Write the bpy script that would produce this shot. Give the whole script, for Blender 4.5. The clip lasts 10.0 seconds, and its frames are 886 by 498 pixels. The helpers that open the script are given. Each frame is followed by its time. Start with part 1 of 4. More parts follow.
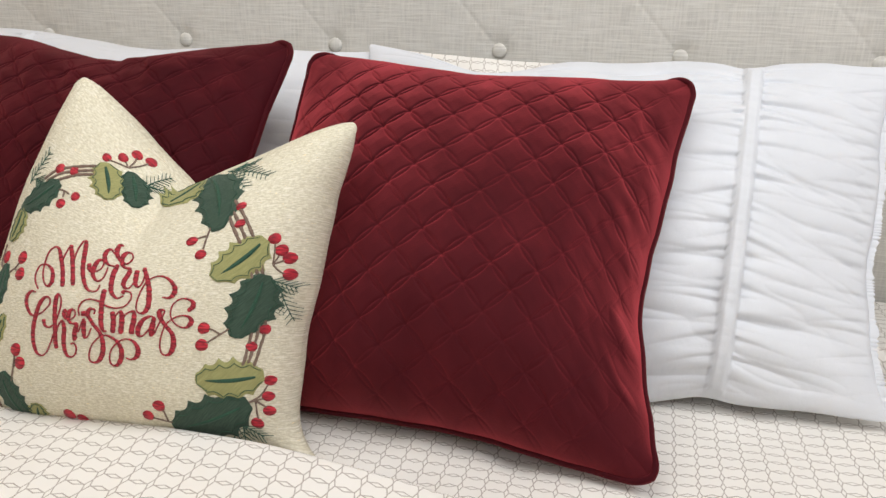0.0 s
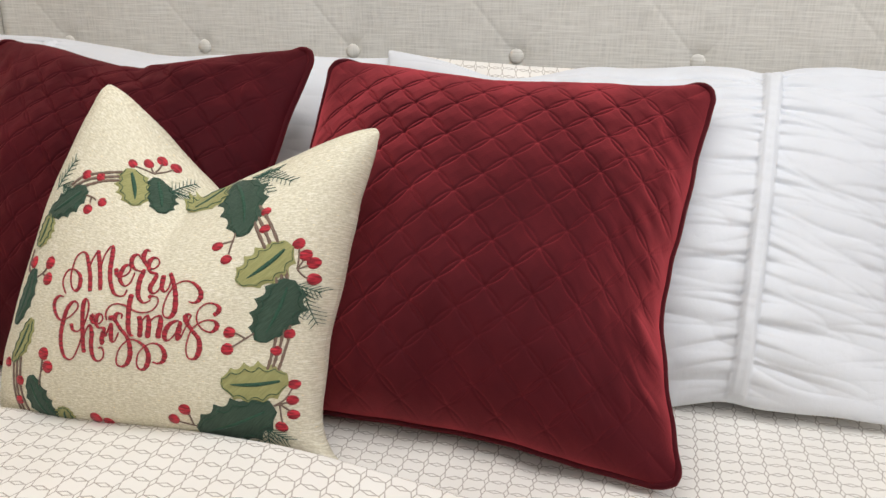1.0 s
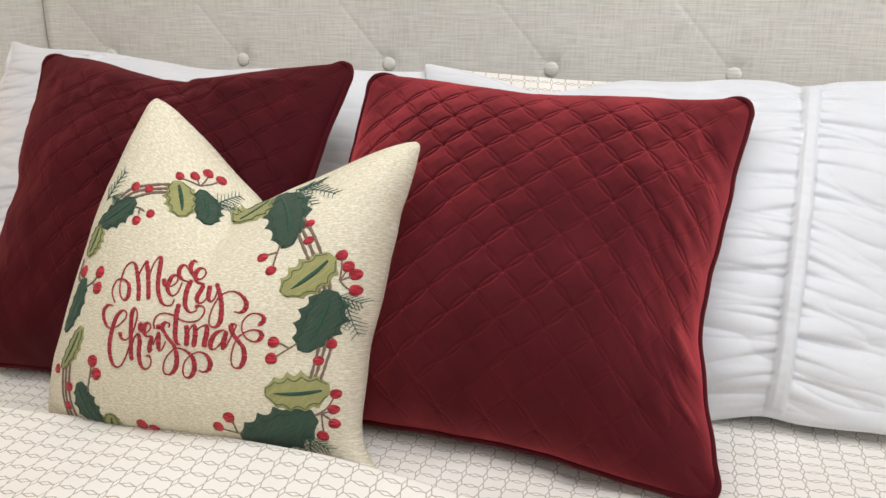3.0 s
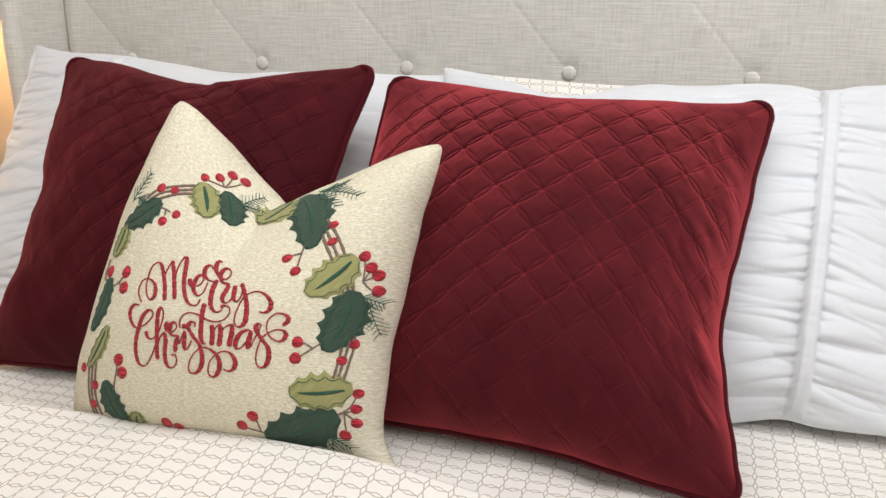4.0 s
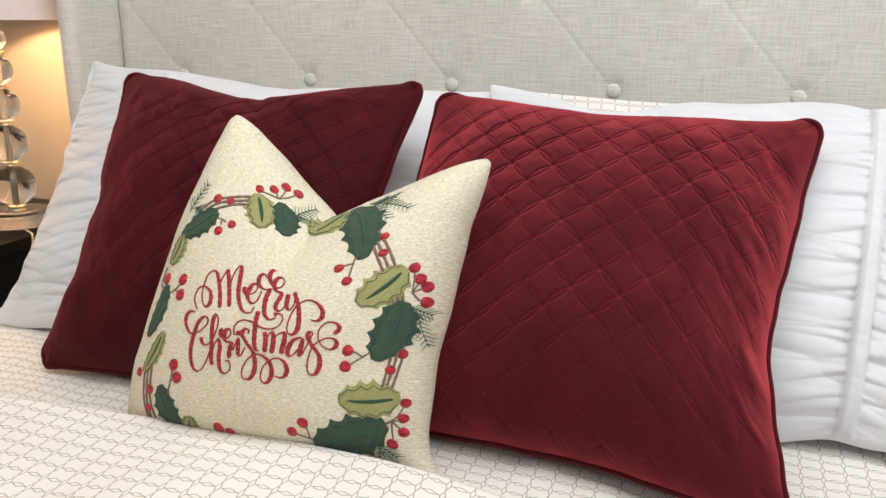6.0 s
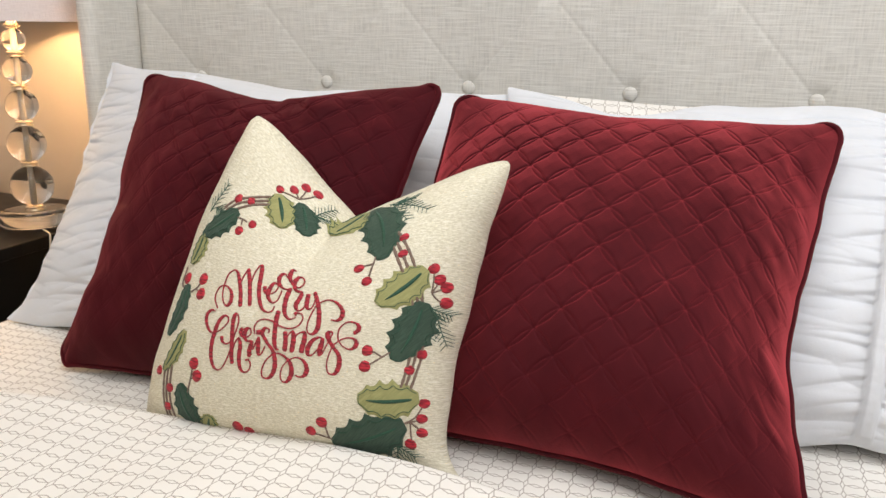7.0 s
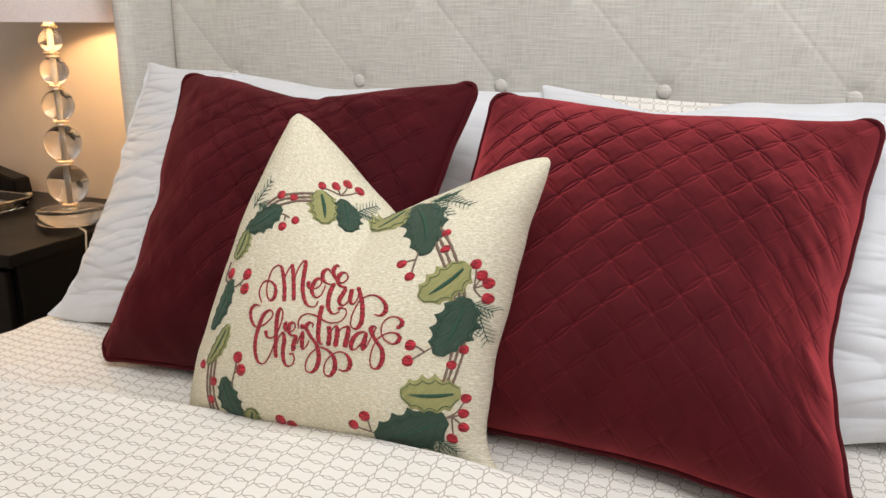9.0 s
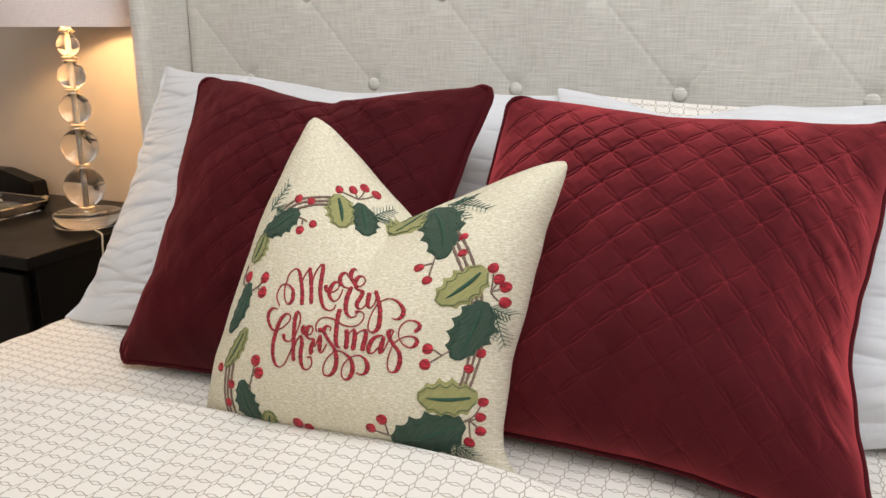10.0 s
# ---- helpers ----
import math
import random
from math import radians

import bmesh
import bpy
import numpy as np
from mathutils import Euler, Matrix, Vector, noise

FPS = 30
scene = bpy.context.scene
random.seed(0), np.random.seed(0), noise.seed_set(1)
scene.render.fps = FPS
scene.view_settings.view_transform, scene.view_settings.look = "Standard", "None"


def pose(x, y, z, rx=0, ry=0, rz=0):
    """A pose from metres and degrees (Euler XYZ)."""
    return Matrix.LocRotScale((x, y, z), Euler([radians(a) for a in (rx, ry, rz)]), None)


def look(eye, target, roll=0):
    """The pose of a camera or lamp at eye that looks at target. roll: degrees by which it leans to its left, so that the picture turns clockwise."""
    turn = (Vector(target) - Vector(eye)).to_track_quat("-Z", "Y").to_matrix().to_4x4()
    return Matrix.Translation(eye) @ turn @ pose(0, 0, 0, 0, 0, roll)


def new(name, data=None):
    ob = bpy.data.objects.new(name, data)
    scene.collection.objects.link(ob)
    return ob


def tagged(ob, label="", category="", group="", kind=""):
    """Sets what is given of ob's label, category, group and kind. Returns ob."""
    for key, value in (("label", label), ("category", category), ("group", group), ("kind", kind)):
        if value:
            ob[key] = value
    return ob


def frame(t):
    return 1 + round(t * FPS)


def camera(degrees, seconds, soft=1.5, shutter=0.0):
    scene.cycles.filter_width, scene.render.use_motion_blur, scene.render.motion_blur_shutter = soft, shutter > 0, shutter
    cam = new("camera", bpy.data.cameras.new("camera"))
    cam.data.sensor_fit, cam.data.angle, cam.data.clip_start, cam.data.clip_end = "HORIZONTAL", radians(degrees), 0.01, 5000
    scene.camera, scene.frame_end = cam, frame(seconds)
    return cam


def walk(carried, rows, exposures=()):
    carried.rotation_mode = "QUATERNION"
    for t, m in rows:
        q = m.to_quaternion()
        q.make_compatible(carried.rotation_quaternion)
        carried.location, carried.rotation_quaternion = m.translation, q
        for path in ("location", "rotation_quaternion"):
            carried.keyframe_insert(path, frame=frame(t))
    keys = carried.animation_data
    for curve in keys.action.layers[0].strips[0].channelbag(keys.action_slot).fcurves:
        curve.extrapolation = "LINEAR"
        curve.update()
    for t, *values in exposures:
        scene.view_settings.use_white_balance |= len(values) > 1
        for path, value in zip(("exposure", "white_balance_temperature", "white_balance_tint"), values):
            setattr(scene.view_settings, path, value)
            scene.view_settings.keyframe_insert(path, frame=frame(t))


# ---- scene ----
cam = camera(57.8, 10.0)
PATH = [
    (0, (0.27, -1.497, 1.242), (-0.182, 0.344, 0.605), 0.9),
    (0.5, (0.263, -1.501, 1.244), (-0.201, 0.338, 0.609), 0.8),
    (1, (0.258, -1.505, 1.244), (-0.22, 0.333, 0.617), 0.6),
    (1.5, (0.254, -1.509, 1.247), (-0.24, 0.327, 0.627), 0.6),
    (2, (0.249, -1.512, 1.247), (-0.255, 0.324, 0.636), 0.7),
    (2.5, (0.248, -1.514, 1.25), (-0.278, 0.317, 0.643), 0.5),
    (4, (0.233, -1.53, 1.249), (-0.332, 0.294, 0.655), 0.4),
    (4.5, (0.232, -1.535, 1.25), (-0.358, 0.284, 0.665), 0.4),
    (5, (0.226, -1.54, 1.25), (-0.375, 0.279, 0.674), 0.5),
    (5.5, (0.224, -1.545, 1.248), (-0.404, 0.269, 0.686), 0.5),
    (7, (0.213, -1.557, 1.245), (-0.461, 0.246, 0.701), 0.7),
    (7.5, (0.207, -1.56, 1.241), (-0.478, 0.24, 0.699), 0.8),
    (8, (0.203, -1.563, 1.242), (-0.493, 0.231, 0.697), 0.6),
    (8.5, (0.197, -1.568, 1.242), (-0.511, 0.222, 0.697), 0.5),
    (9, (0.192, -1.573, 1.241), (-0.528, 0.212, 0.698), 0.4),
    (9.5, (0.189, -1.575, 1.243), (-0.546, 0.204, 0.701), 0.3),
    (10, (0.186, -1.576, 1.243), (-0.561, 0.2, 0.705), 0.2),
]
walk(cam, [(t, look(eye, target, roll)) for t, eye, target, roll in PATH],
     exposures=[(0, -0.03), (2.5, 0.0), (5.5, 0.09), (7.5, 0.05), (10, -0.07)])

# ---- light ----
world = bpy.data.worlds.new("world")
scene.world = world
world.use_nodes = True
wn = world.node_tree
sky = wn.nodes.new("ShaderNodeTexSky")
sky.sky_type, sky.sun_disc = "NISHITA", False
sky.sun_elevation, sky.sun_rotation = radians(38), radians(150)
wn.links.new(sky.outputs["Color"], wn.nodes["Background"].inputs["Color"])
wn.nodes["Background"].inputs["Strength"].default_value = 0.12


def lamp_area(name, m, sx, sy, power, colour):
    data = bpy.data.lights.new(name, "AREA")
    data.shape, data.size, data.size_y, data.energy, data.color = "RECTANGLE", sx, sy, power, colour
    ob = new(name, data)
    ob.matrix_world = m
    return ob


# daylight standing in unseen window openings
lamp_area("window_daylight", look((1.50, -1.1, 2.18), (-0.3, -0.7, 0.75)), 1.5, 0.9, 16.0, (0.93, 0.95, 1.0))
lamp_area("window_daylight_rear", look((-0.25, -2.42, 2.22), (-0.15, -0.6, 0.8)), 2.4, 0.8, 7.5, (1.0, 0.95, 0.875))
# lamp added overhead to light the bedding from above; no skylight is known
lamp_area("added_overhead_light", look((-0.1, -1.15, 2.74), (-0.1, -1.1, 0.7)), 1.7, 1.0, 22.0, (1.0, 0.97, 0.915))
bulb_light = bpy.data.lights.new("bulb_light", "POINT")
bulb_light.energy, bulb_light.color, bulb_light.shadow_soft_size = 12.5, (1.0, 0.62, 0.28), 0.03
new("bulb_light", bulb_light).location = (-1.468, -0.056, 1.36)


# ---- materials ----
class Nodes:
    """A small wrapper to write node materials in few lines."""

    def __init__(self, name, rough=0.6, metal=0.0):
        self.mat = bpy.data.materials.new(name)
        self.mat.use_nodes = True
        self.tree = self.mat.node_tree
        self.bsdf = self.tree.nodes["Principled BSDF"]
        self.put("Roughness", rough)
        self.put("Metallic", metal)

    def node(self, kind, **inputs):
        n = self.tree.nodes.new(kind)
        for k, v in inputs.items():
            self.link(v, n.inputs[int(k[1:])] if k[0] == "i" and k[1:].isdigit() else n.inputs[k])
        return n

    def link(self, value, socket):
        if isinstance(value, bpy.types.NodeSocket):
            self.tree.links.new(value, socket)
        else:
            socket.default_value = value

    def put(self, key, value):
        self.link(value, self.bsdf.inputs[key])

    def uv(self):
        return self.tree.nodes.new("ShaderNodeTexCoord").outputs["UV"]

    def obj(self):
        return self.tree.nodes.new("ShaderNodeTexCoord").outputs["Object"]

    def scaled(self, vec, x, y, z=1.0):
        return self.node("ShaderNodeMapping", Vector=vec, Scale=(x, y, z)).outputs[0]

    def noise(self, vec, scale, detail=3.0, rough=0.55):
        n = self.node("ShaderNodeTexNoise", Vector=vec, Scale=scale, Detail=detail, Roughness=rough)
        return n.outputs[0]

    def math(self, op, a, b=0.0, c=0.0):
        n = self.tree.nodes.new("ShaderNodeMath")
        n.operation = op
        for v, s in zip((a, b, c), n.inputs):
            self.link(v, s)
        return n.outputs[0]

    def ramp(self, fac, lo, hi, a, b):
        n = self.node("ShaderNodeMapRange", i0=fac, i1=lo, i2=hi, i3=a, i4=b)
        return n.outputs[0]

    def mix(self, fac, a, b):
        n = self.tree.nodes.new("ShaderNodeMix")
        n.data_type = "RGBA"
        self.link(fac, n.inputs[0])
        for v, s in ((a, n.inputs[6]), (b, n.inputs[7])):
            self.link(v if isinstance(v, bpy.types.NodeSocket) else (*v, 1.0), s)
        return n.outputs[2]

    def split(self, vec):
        n = self.node("ShaderNodeSeparateXYZ", Vector=vec)
        return n.outputs[0], n.outputs[1]

    def bump(self, height, distance=0.001, strength=1.0):
        n = self.node("ShaderNodeBump", Height=height, Strength=strength, Distance=distance)
        self.put("Normal", n.outputs[0])


def mat_velvet(name, sheen):
    """Velvet with a set sheen weight: how strongly it catches light at a slant."""
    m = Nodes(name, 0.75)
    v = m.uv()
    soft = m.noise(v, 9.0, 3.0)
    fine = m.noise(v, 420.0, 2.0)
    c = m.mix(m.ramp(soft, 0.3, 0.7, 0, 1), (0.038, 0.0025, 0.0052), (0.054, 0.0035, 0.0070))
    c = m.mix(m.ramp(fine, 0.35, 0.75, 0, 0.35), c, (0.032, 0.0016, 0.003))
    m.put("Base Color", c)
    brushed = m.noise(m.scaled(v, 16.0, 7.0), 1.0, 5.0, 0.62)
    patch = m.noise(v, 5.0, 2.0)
    m.put("Sheen Weight", m.math("MULTIPLY", m.ramp(brushed, 0.34, 0.62, sheen * 0.62, sheen), m.ramp(patch, 0.3, 0.65, 0.78, 1.0)))
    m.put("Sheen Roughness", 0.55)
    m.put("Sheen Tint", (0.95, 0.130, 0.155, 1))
    m.put("Specular IOR Level", 0.1)
    # shading normals are tipped towards the headboard, putting extra sheen into the velvet
    lean = m.tree.nodes.new("ShaderNodeVectorMath")
    lean.operation = "ADD"
    m.tree.links.new(m.tree.nodes.new("ShaderNodeNewGeometry").outputs["Normal"], lean.inputs[0])
    lean.inputs[1].default_value = (0.0, 0.26, 0.0)
    unit = m.tree.nodes.new("ShaderNodeVectorMath")
    unit.operation = "NORMALIZE"
    m.tree.links.new(lean.outputs[0], unit.inputs[0])
    n = m.node("ShaderNodeBump", Height=fine, Strength=0.4, Distance=0.0005, Normal=unit.outputs[0])
    m.put("Normal", n.outputs[0])
    return m.mat


def weave(m, v, fx, fy):
    """Thread pattern of a plain weave, fx and fy threads a metre, with slubs."""
    a = m.noise(m.scaled(v, fx, fy * 0.06), 1.0, 2.0)
    b = m.noise(m.scaled(v, fx * 0.06, fy), 1.0, 2.0)
    return a, b


def mat_linen(name, base, dark, light, fx=500.0, fy=500.0, amount=1.0):
    m = Nodes(name, 0.9)
    v = m.uv()
    a, b = weave(m, v, fx, fy)
    c = m.mix(m.ramp(a, 0.35, 0.7, 0, 0.8 * amount), base, dark)
    c = m.mix(m.ramp(b, 0.4, 0.7, 0, 0.8 * amount), c, light)
    big = m.noise(v, 6.0, 2.0)
    c = m.mix(m.ramp(big, 0.3, 0.7, 0, 0.18), c, dark)
    m.put("Base Color", c)
    m.put("Specular IOR Level", 0.15)
    m.put("Sheen Weight", 0.1)
    m.bump(m.math("ADD", a, b), 0.0007, 0.7)
    return m.mat


def mat_cream():
    """Cream slub linen: fine crossed threads, thick slubs lying across, broken gold threads."""
    m = Nodes("cream_linen", 0.85)
    v = m.uv()
    a = m.noise(m.scaled(v, 210.0, 760.0), 1.0, 2.0)
    b = m.noise(m.scaled(v, 700.0, 190.0), 1.0, 2.0)
    slub = m.noise(m.scaled(v, 70.0, 460.0), 1.0, 2.0)
    c = m.mix(m.ramp(a, 0.42, 0.60, 0, 1.0), (0.82, 0.785, 0.635), (0.59, 0.545, 0.40))
    c = m.mix(m.ramp(b, 0.46, 0.64, 0, 0.6), c, (0.62, 0.575, 0.42))
    c = m.mix(m.ramp(slub, 0.56, 0.70, 0, 0.75), c, (0.90, 0.865, 0.76))
    big = m.noise(v, 12.0, 3.0)
    c = m.mix(m.ramp(big, 0.3, 0.7, 0, 0.2), c, (0.56, 0.50, 0.39))
    fleck = m.ramp(m.noise(m.scaled(v, 260.0, 620.0), 1.0, 1.0), 0.71, 0.74, 0, 1)
    m.put("Base Color", m.mix(fleck, c, (0.92, 0.78, 0.48)))
    m.put("Metallic", m.math("MULTIPLY", fleck, 0.8))
    m.put("Roughness", m.ramp(fleck, 0, 1, 0.88, 0.28))
    m.put("Specular IOR Level", 0.2)
    m.bump(m.math("ADD", m.math("ADD", a, slub), m.math("MULTIPLY", b, 0.6)), 0.0007, 0.7)
    return m.mat


def mat_cotton(name, colour, dark):
    m = Nodes(name, 0.85)
    v = m.uv()
    big = m.noise(v, 14.0, 4.0)
    m.put("Base Color", m.mix(m.ramp(big, 0.35, 0.7, 0, 0.6), colour, dark))
    m.put("Specular IOR Level", 0.2)
    m.put("Sheen Weight", 0.08)
    a, b = weave(m, v, 1400.0, 1400.0)
    m.bump(m.math("ADD", m.math("MULTIPLY", m.math("ADD", a, b), 0.12), m.noise(v, 45.0, 4.0)), 0.003, 0.35)
    return m.mat


def mat_print():
    """White cotton with a printed taupe chain pattern: wavy lines that meet at small eyes."""
    m = Nodes("printed_cotton", 0.85)
    v = m.uv()
    x, y = m.split(v)
    px, py = 0.0257, 0.0201
    wob = m.math("MULTIPLY", m.math("SUBTRACT", m.noise(v, 20.0, 2.0), 0.5), 0.003)
    xs = m.math("DIVIDE", m.math("ADD", x, wob), px)
    ys = m.math("DIVIDE", m.math("ADD", y, wob), py)
    # cx, cy: distance to the crossing; ex: distance to the eye half-way along the row (in periods)
    ex = m.math("ABSOLUTE", m.math("SUBTRACT", m.math("FRACT", xs), 0.5))
    cx = m.math("SUBTRACT", 0.5, ex)
    cy = m.math("SUBTRACT", 0.5, m.math("ABSOLUTE", m.math("SUBTRACT", m.math("FRACT", ys), 0.5)))
    upright = m.math("MAXIMUM", m.math("SUBTRACT", 0.11, m.math("MULTIPLY", cy, 0.26)), 0.0)
    flat = m.math("MAXIMUM", m.math("SUBTRACT", 0.15, m.math("MULTIPLY", ex, 0.47)), 0.0)
    d1 = m.math("ABSOLUTE", m.math("SUBTRACT", cx, upright))
    d2 = m.math("ABSOLUTE", m.math("SUBTRACT", cy, flat))
    inside = m.math("LESS_THAN", m.math("SUBTRACT", cx, upright), -0.02)
    line1 = m.ramp(d1, 0.012, 0.036, 1.0, 0.0)
    line2 = m.math("MULTIPLY", m.ramp(d2, 0.018, 0.050, 1.0, 0.0), m.math("SUBTRACT", 1.0, inside))
    line = m.math("MULTIPLY", m.math("MAXIMUM", line1, line2), m.ramp(m.noise(v, 300.0, 2.0), 0.3, 0.6, 0.65, 0.95))
    big = m.noise(v, 14.0, 4.0)
    cloth = m.mix(m.ramp(big, 0.35, 0.7, 0, 0.6), (0.84, 0.815, 0.765), (0.79, 0.765, 0.715))
    m.put("Base Color", m.mix(line, cloth, (0.37, 0.325, 0.28)))
    m.put("Specular IOR Level", 0.2)
    a, b = weave(m, v, 1400.0, 1400.0)
    m.bump(m.math("ADD", m.math("MULTIPLY", m.math("ADD", a, b), 0.12), m.noise(v, 40.0, 4.0)), 0.003, 0.3)
    return m.mat


def mat_plain(name, colour, rough=0.6, metal=0.0, vary=0.12, scale=30.0, bumpy=0.0):
    m = Nodes(name, rough, metal)
    n = m.noise(m.obj(), scale, 4.0)
    dark = tuple(c * (1 - vary) for c in colour)
    m.put("Base Color", m.mix(m.ramp(n, 0.3, 0.7, 0, 1), colour, dark))
    m.put("Roughness", m.ramp(n, 0.3, 0.7, rough * 0.9, min(1.0, rough * 1.1)))
    if bumpy:
        m.bump(n, bumpy, 0.6)
    return m.mat


def mat_glass(name, colour=(1, 1, 1), rough=0.0):
    m = Nodes(name, rough)
    m.put("Base Color", (*colour, 1))
    m.put("Transmission Weight", 1.0)
    m.put("IOR", 1.5)
    return m.mat


def mat_shade():
    m = Nodes("pink_lampshade_fabric", 0.9)
    v = m.uv()
    a, b = weave(m, v, 900.0, 900.0)
    m.put("Base Color", m.mix(m.ramp(m.math("ADD", a, b), 0.8, 1.2, 0, 1), (0.80, 0.70, 0.67), (0.70, 0.60, 0.57)))
    m.bump(m.math("ADD", a, b), 0.0006, 0.5)
    return m.mat


VELVET = mat_velvet("crimson_velvet", 0.9)
# same crimson velvet with its sheen cut, so shade is put into the material
VELVET_SHADED = mat_velvet("crimson_velvet_shaded", 0.21)
PIPING = mat_velvet("velvet_piping", 0.28)
HEADLINEN = mat_linen("oatmeal_linen", (0.68, 0.66, 0.605), (0.53, 0.515, 0.475), (0.80, 0.785, 0.735), 260.0, 330.0)
CREAM = mat_cream()
SHAM = mat_cotton("white_cotton", (0.715, 0.735, 0.765), (0.665, 0.685, 0.715))
PRINT = mat_print()
WALL = mat_plain("beige_wall_paint", (0.60, 0.53, 0.46), 0.9, vary=0.05, scale=8.0, bumpy=0.0006)
CEIL = mat_plain("ceiling_paint", (0.80, 0.79, 0.77), 0.95, vary=0.04, scale=6.0)
CARPET = mat_plain("beige_carpet", (0.42, 0.37, 0.31), 0.95, vary=0.3, scale=90.0, bumpy=0.004)
ESPRESSO = mat_plain("espresso_wood", (0.006, 0.005, 0.0045), 0.34, vary=0.4, scale=14.0)
ESPRESSO.node_tree.nodes["Principled BSDF"].inputs["Specular IOR Level"].default_value = 0.25
GLASS = mat_glass("clear_crystal", (1.0, 0.985, 0.96))
BRASS = mat_plain("champagne_metal", (0.90, 0.78, 0.60), 0.28, 1.0, vary=0.1)
SHADE = mat_shade()
SILVER = mat_plain("satin_silver", (0.88, 0.84, 0.76), 0.38, 0.55, vary=0.06)
MIRROR = mat_plain("pale_mirror", (0.72, 0.75, 0.68), 0.22, 0.85, vary=0.1)
FRAMEWHITE = mat_plain("white_gloss_paint", (0.8, 0.8, 0.79), 0.4, vary=0.04)


# ---- mesh helpers ----
def mesh_from(name, verts, faces, uvs=None, smooth=True):
    me = bpy.data.meshes.new(name)
    me.from_pydata([tuple(v) for v in verts], [], [tuple(f) for f in faces])
    if uvs is not None:
        layer = me.uv_layers.new(name="uv")
        idx = np.empty(len(me.loops), dtype=np.int32)
        me.loops.foreach_get("vertex_index", idx)
        layer.data.foreach_set("uv", np.asarray(uvs, dtype=np.float32)[idx].ravel())
    if smooth:
        me.shade_smooth()
    me.update()
    return me


def put_mesh(name, me, material, parent=None, label=""):
    ob = new(name, me)
    me.materials.append(material)
    if parent:
        ob.parent = parent
        ob.matrix_parent_inverse = Matrix.Translation(-Vector(parent.location))
    if label:
        ob["label"] = label
    return ob


def part(name, bm, material, parent=None, label="", smooth=True):
    me = bpy.data.meshes.new(name)
    bmesh.ops.recalc_face_normals(bm, faces=bm.faces)
    bm.to_mesh(me)
    bm.free()
    if smooth:
        me.shade_smooth()
    return put_mesh(name, me, material, parent, label)


def thing(name, at, label, category, group="", kind=""):
    ob = new(name)
    ob.location = at
    ob.empty_display_size = 0.05
    return tagged(ob, label, category, group, kind)


def grid_faces(nx, ny, base=0, flip=False):
    i = np.arange(nx - 1)[None, :] + nx * np.arange(ny - 1)[:, None] + base
    q = np.stack([i, i + 1, i + nx + 1, i + nx], -1).reshape(-1, 4)
    return q[:, ::-1] if flip else q


def box(bm, lo, hi, bevel=0.0, segments=2):
    """A box from corner to corner, its edges rounded by bevel."""
    lo, hi = Vector(lo), Vector(hi)
    made = bmesh.ops.create_cube(bm, size=1.0, matrix=Matrix.LocRotScale((lo + hi) / 2, None, hi - lo))
    if bevel:
        edges = list({e for v in made["verts"] for e in v.link_edges})
        bmesh.ops.bevel(bm, geom=edges, offset=bevel, segments=segments, affect="EDGES", profile=0.5)
    return bm


def sweep(points, radius, sides=8, closed=False):
    """A round cord along points; radius may be one number or one a point. Returns verts and faces."""
    p = np.asarray(points, float)
    n = len(p)
    r = np.broadcast_to(np.asarray(radius, float), (n,))
    tan = (np.roll(p, -1, 0) - np.roll(p, 1, 0)) if closed else np.gradient(p, axis=0)
    tan /= np.linalg.norm(tan, axis=1)[:, None] + 1e-12
    ref = np.array((0.0, 0.0, 1.0)) if abs(tan[:, 2]).mean() < 0.8 else np.array((0.0, 1.0, 0.0))
    side = np.cross(tan, ref)
    side /= np.linalg.norm(side, axis=1)[:, None] + 1e-12
    up = np.cross(side, tan)
    a = np.linspace(0, 2 * np.pi, sides, endpoint=False)
    ring = p[:, None] + r[:, None, None] * (np.cos(a)[None, :, None] * side[:, None] + np.sin(a)[None, :, None] * up[:, None])
    verts = ring.reshape(-1, 3)
    faces = []
    for i in range(n if closed else n - 1):
        j = (i + 1) % n
        for k in range(sides):
            l = (k + 1) % sides
            faces.append((i * sides + k, i * sides + l, j * sides + l, j * sides + k))
    if not closed:
        faces.append(tuple(range(sides))[::-1])
        faces.append(tuple((n - 1) * sides + k for k in range(sides)))
    return verts, faces


def lathe(profile, sides=48, at=(0, 0, 0)):
    """A turned body from (radius, height) pairs. Returns verts and faces."""
    prof = np.asarray(profile, float)
    a = np.linspace(0, 2 * np.pi, sides, endpoint=False)
    v = np.stack([prof[:, :1] * np.cos(a), prof[:, :1] * np.sin(a), np.repeat(prof[:, 1:], sides, 1)], -1) + np.array(at)
    faces = []
    for i in range(len(prof) - 1):
        for k in range(sides):
            l = (k + 1) % sides
            faces.append((i * sides + k, i * sides + l, (i + 1) * sides + l, (i + 1) * sides + k))
    faces.append(tuple(range(sides))[::-1])
    faces.append(tuple((len(prof) - 1) * sides + k for k in range(sides)))
    return v.reshape(-1, 3), faces


_rng = np.random.RandomState(7)
_LATTICE = _rng.rand(256, 256)


def vnoise(x, y):
    """Smooth value noise, -1 to 1, over arrays."""
    xi, yi = np.floor(x).astype(int), np.floor(y).astype(int)
    fx, fy = x - xi, y - yi
    fx, fy = fx * fx * (3 - 2 * fx), fy * fy * (3 - 2 * fy)
    g = lambda i, j: _LATTICE[i % 256, j % 256]
    a = g(xi, yi) * (1 - fx) + g(xi + 1, yi) * fx
    b = g(xi, yi + 1) * (1 - fx) + g(xi + 1, yi + 1) * fx
    return 2 * (a * (1 - fy) + b * fy) - 1


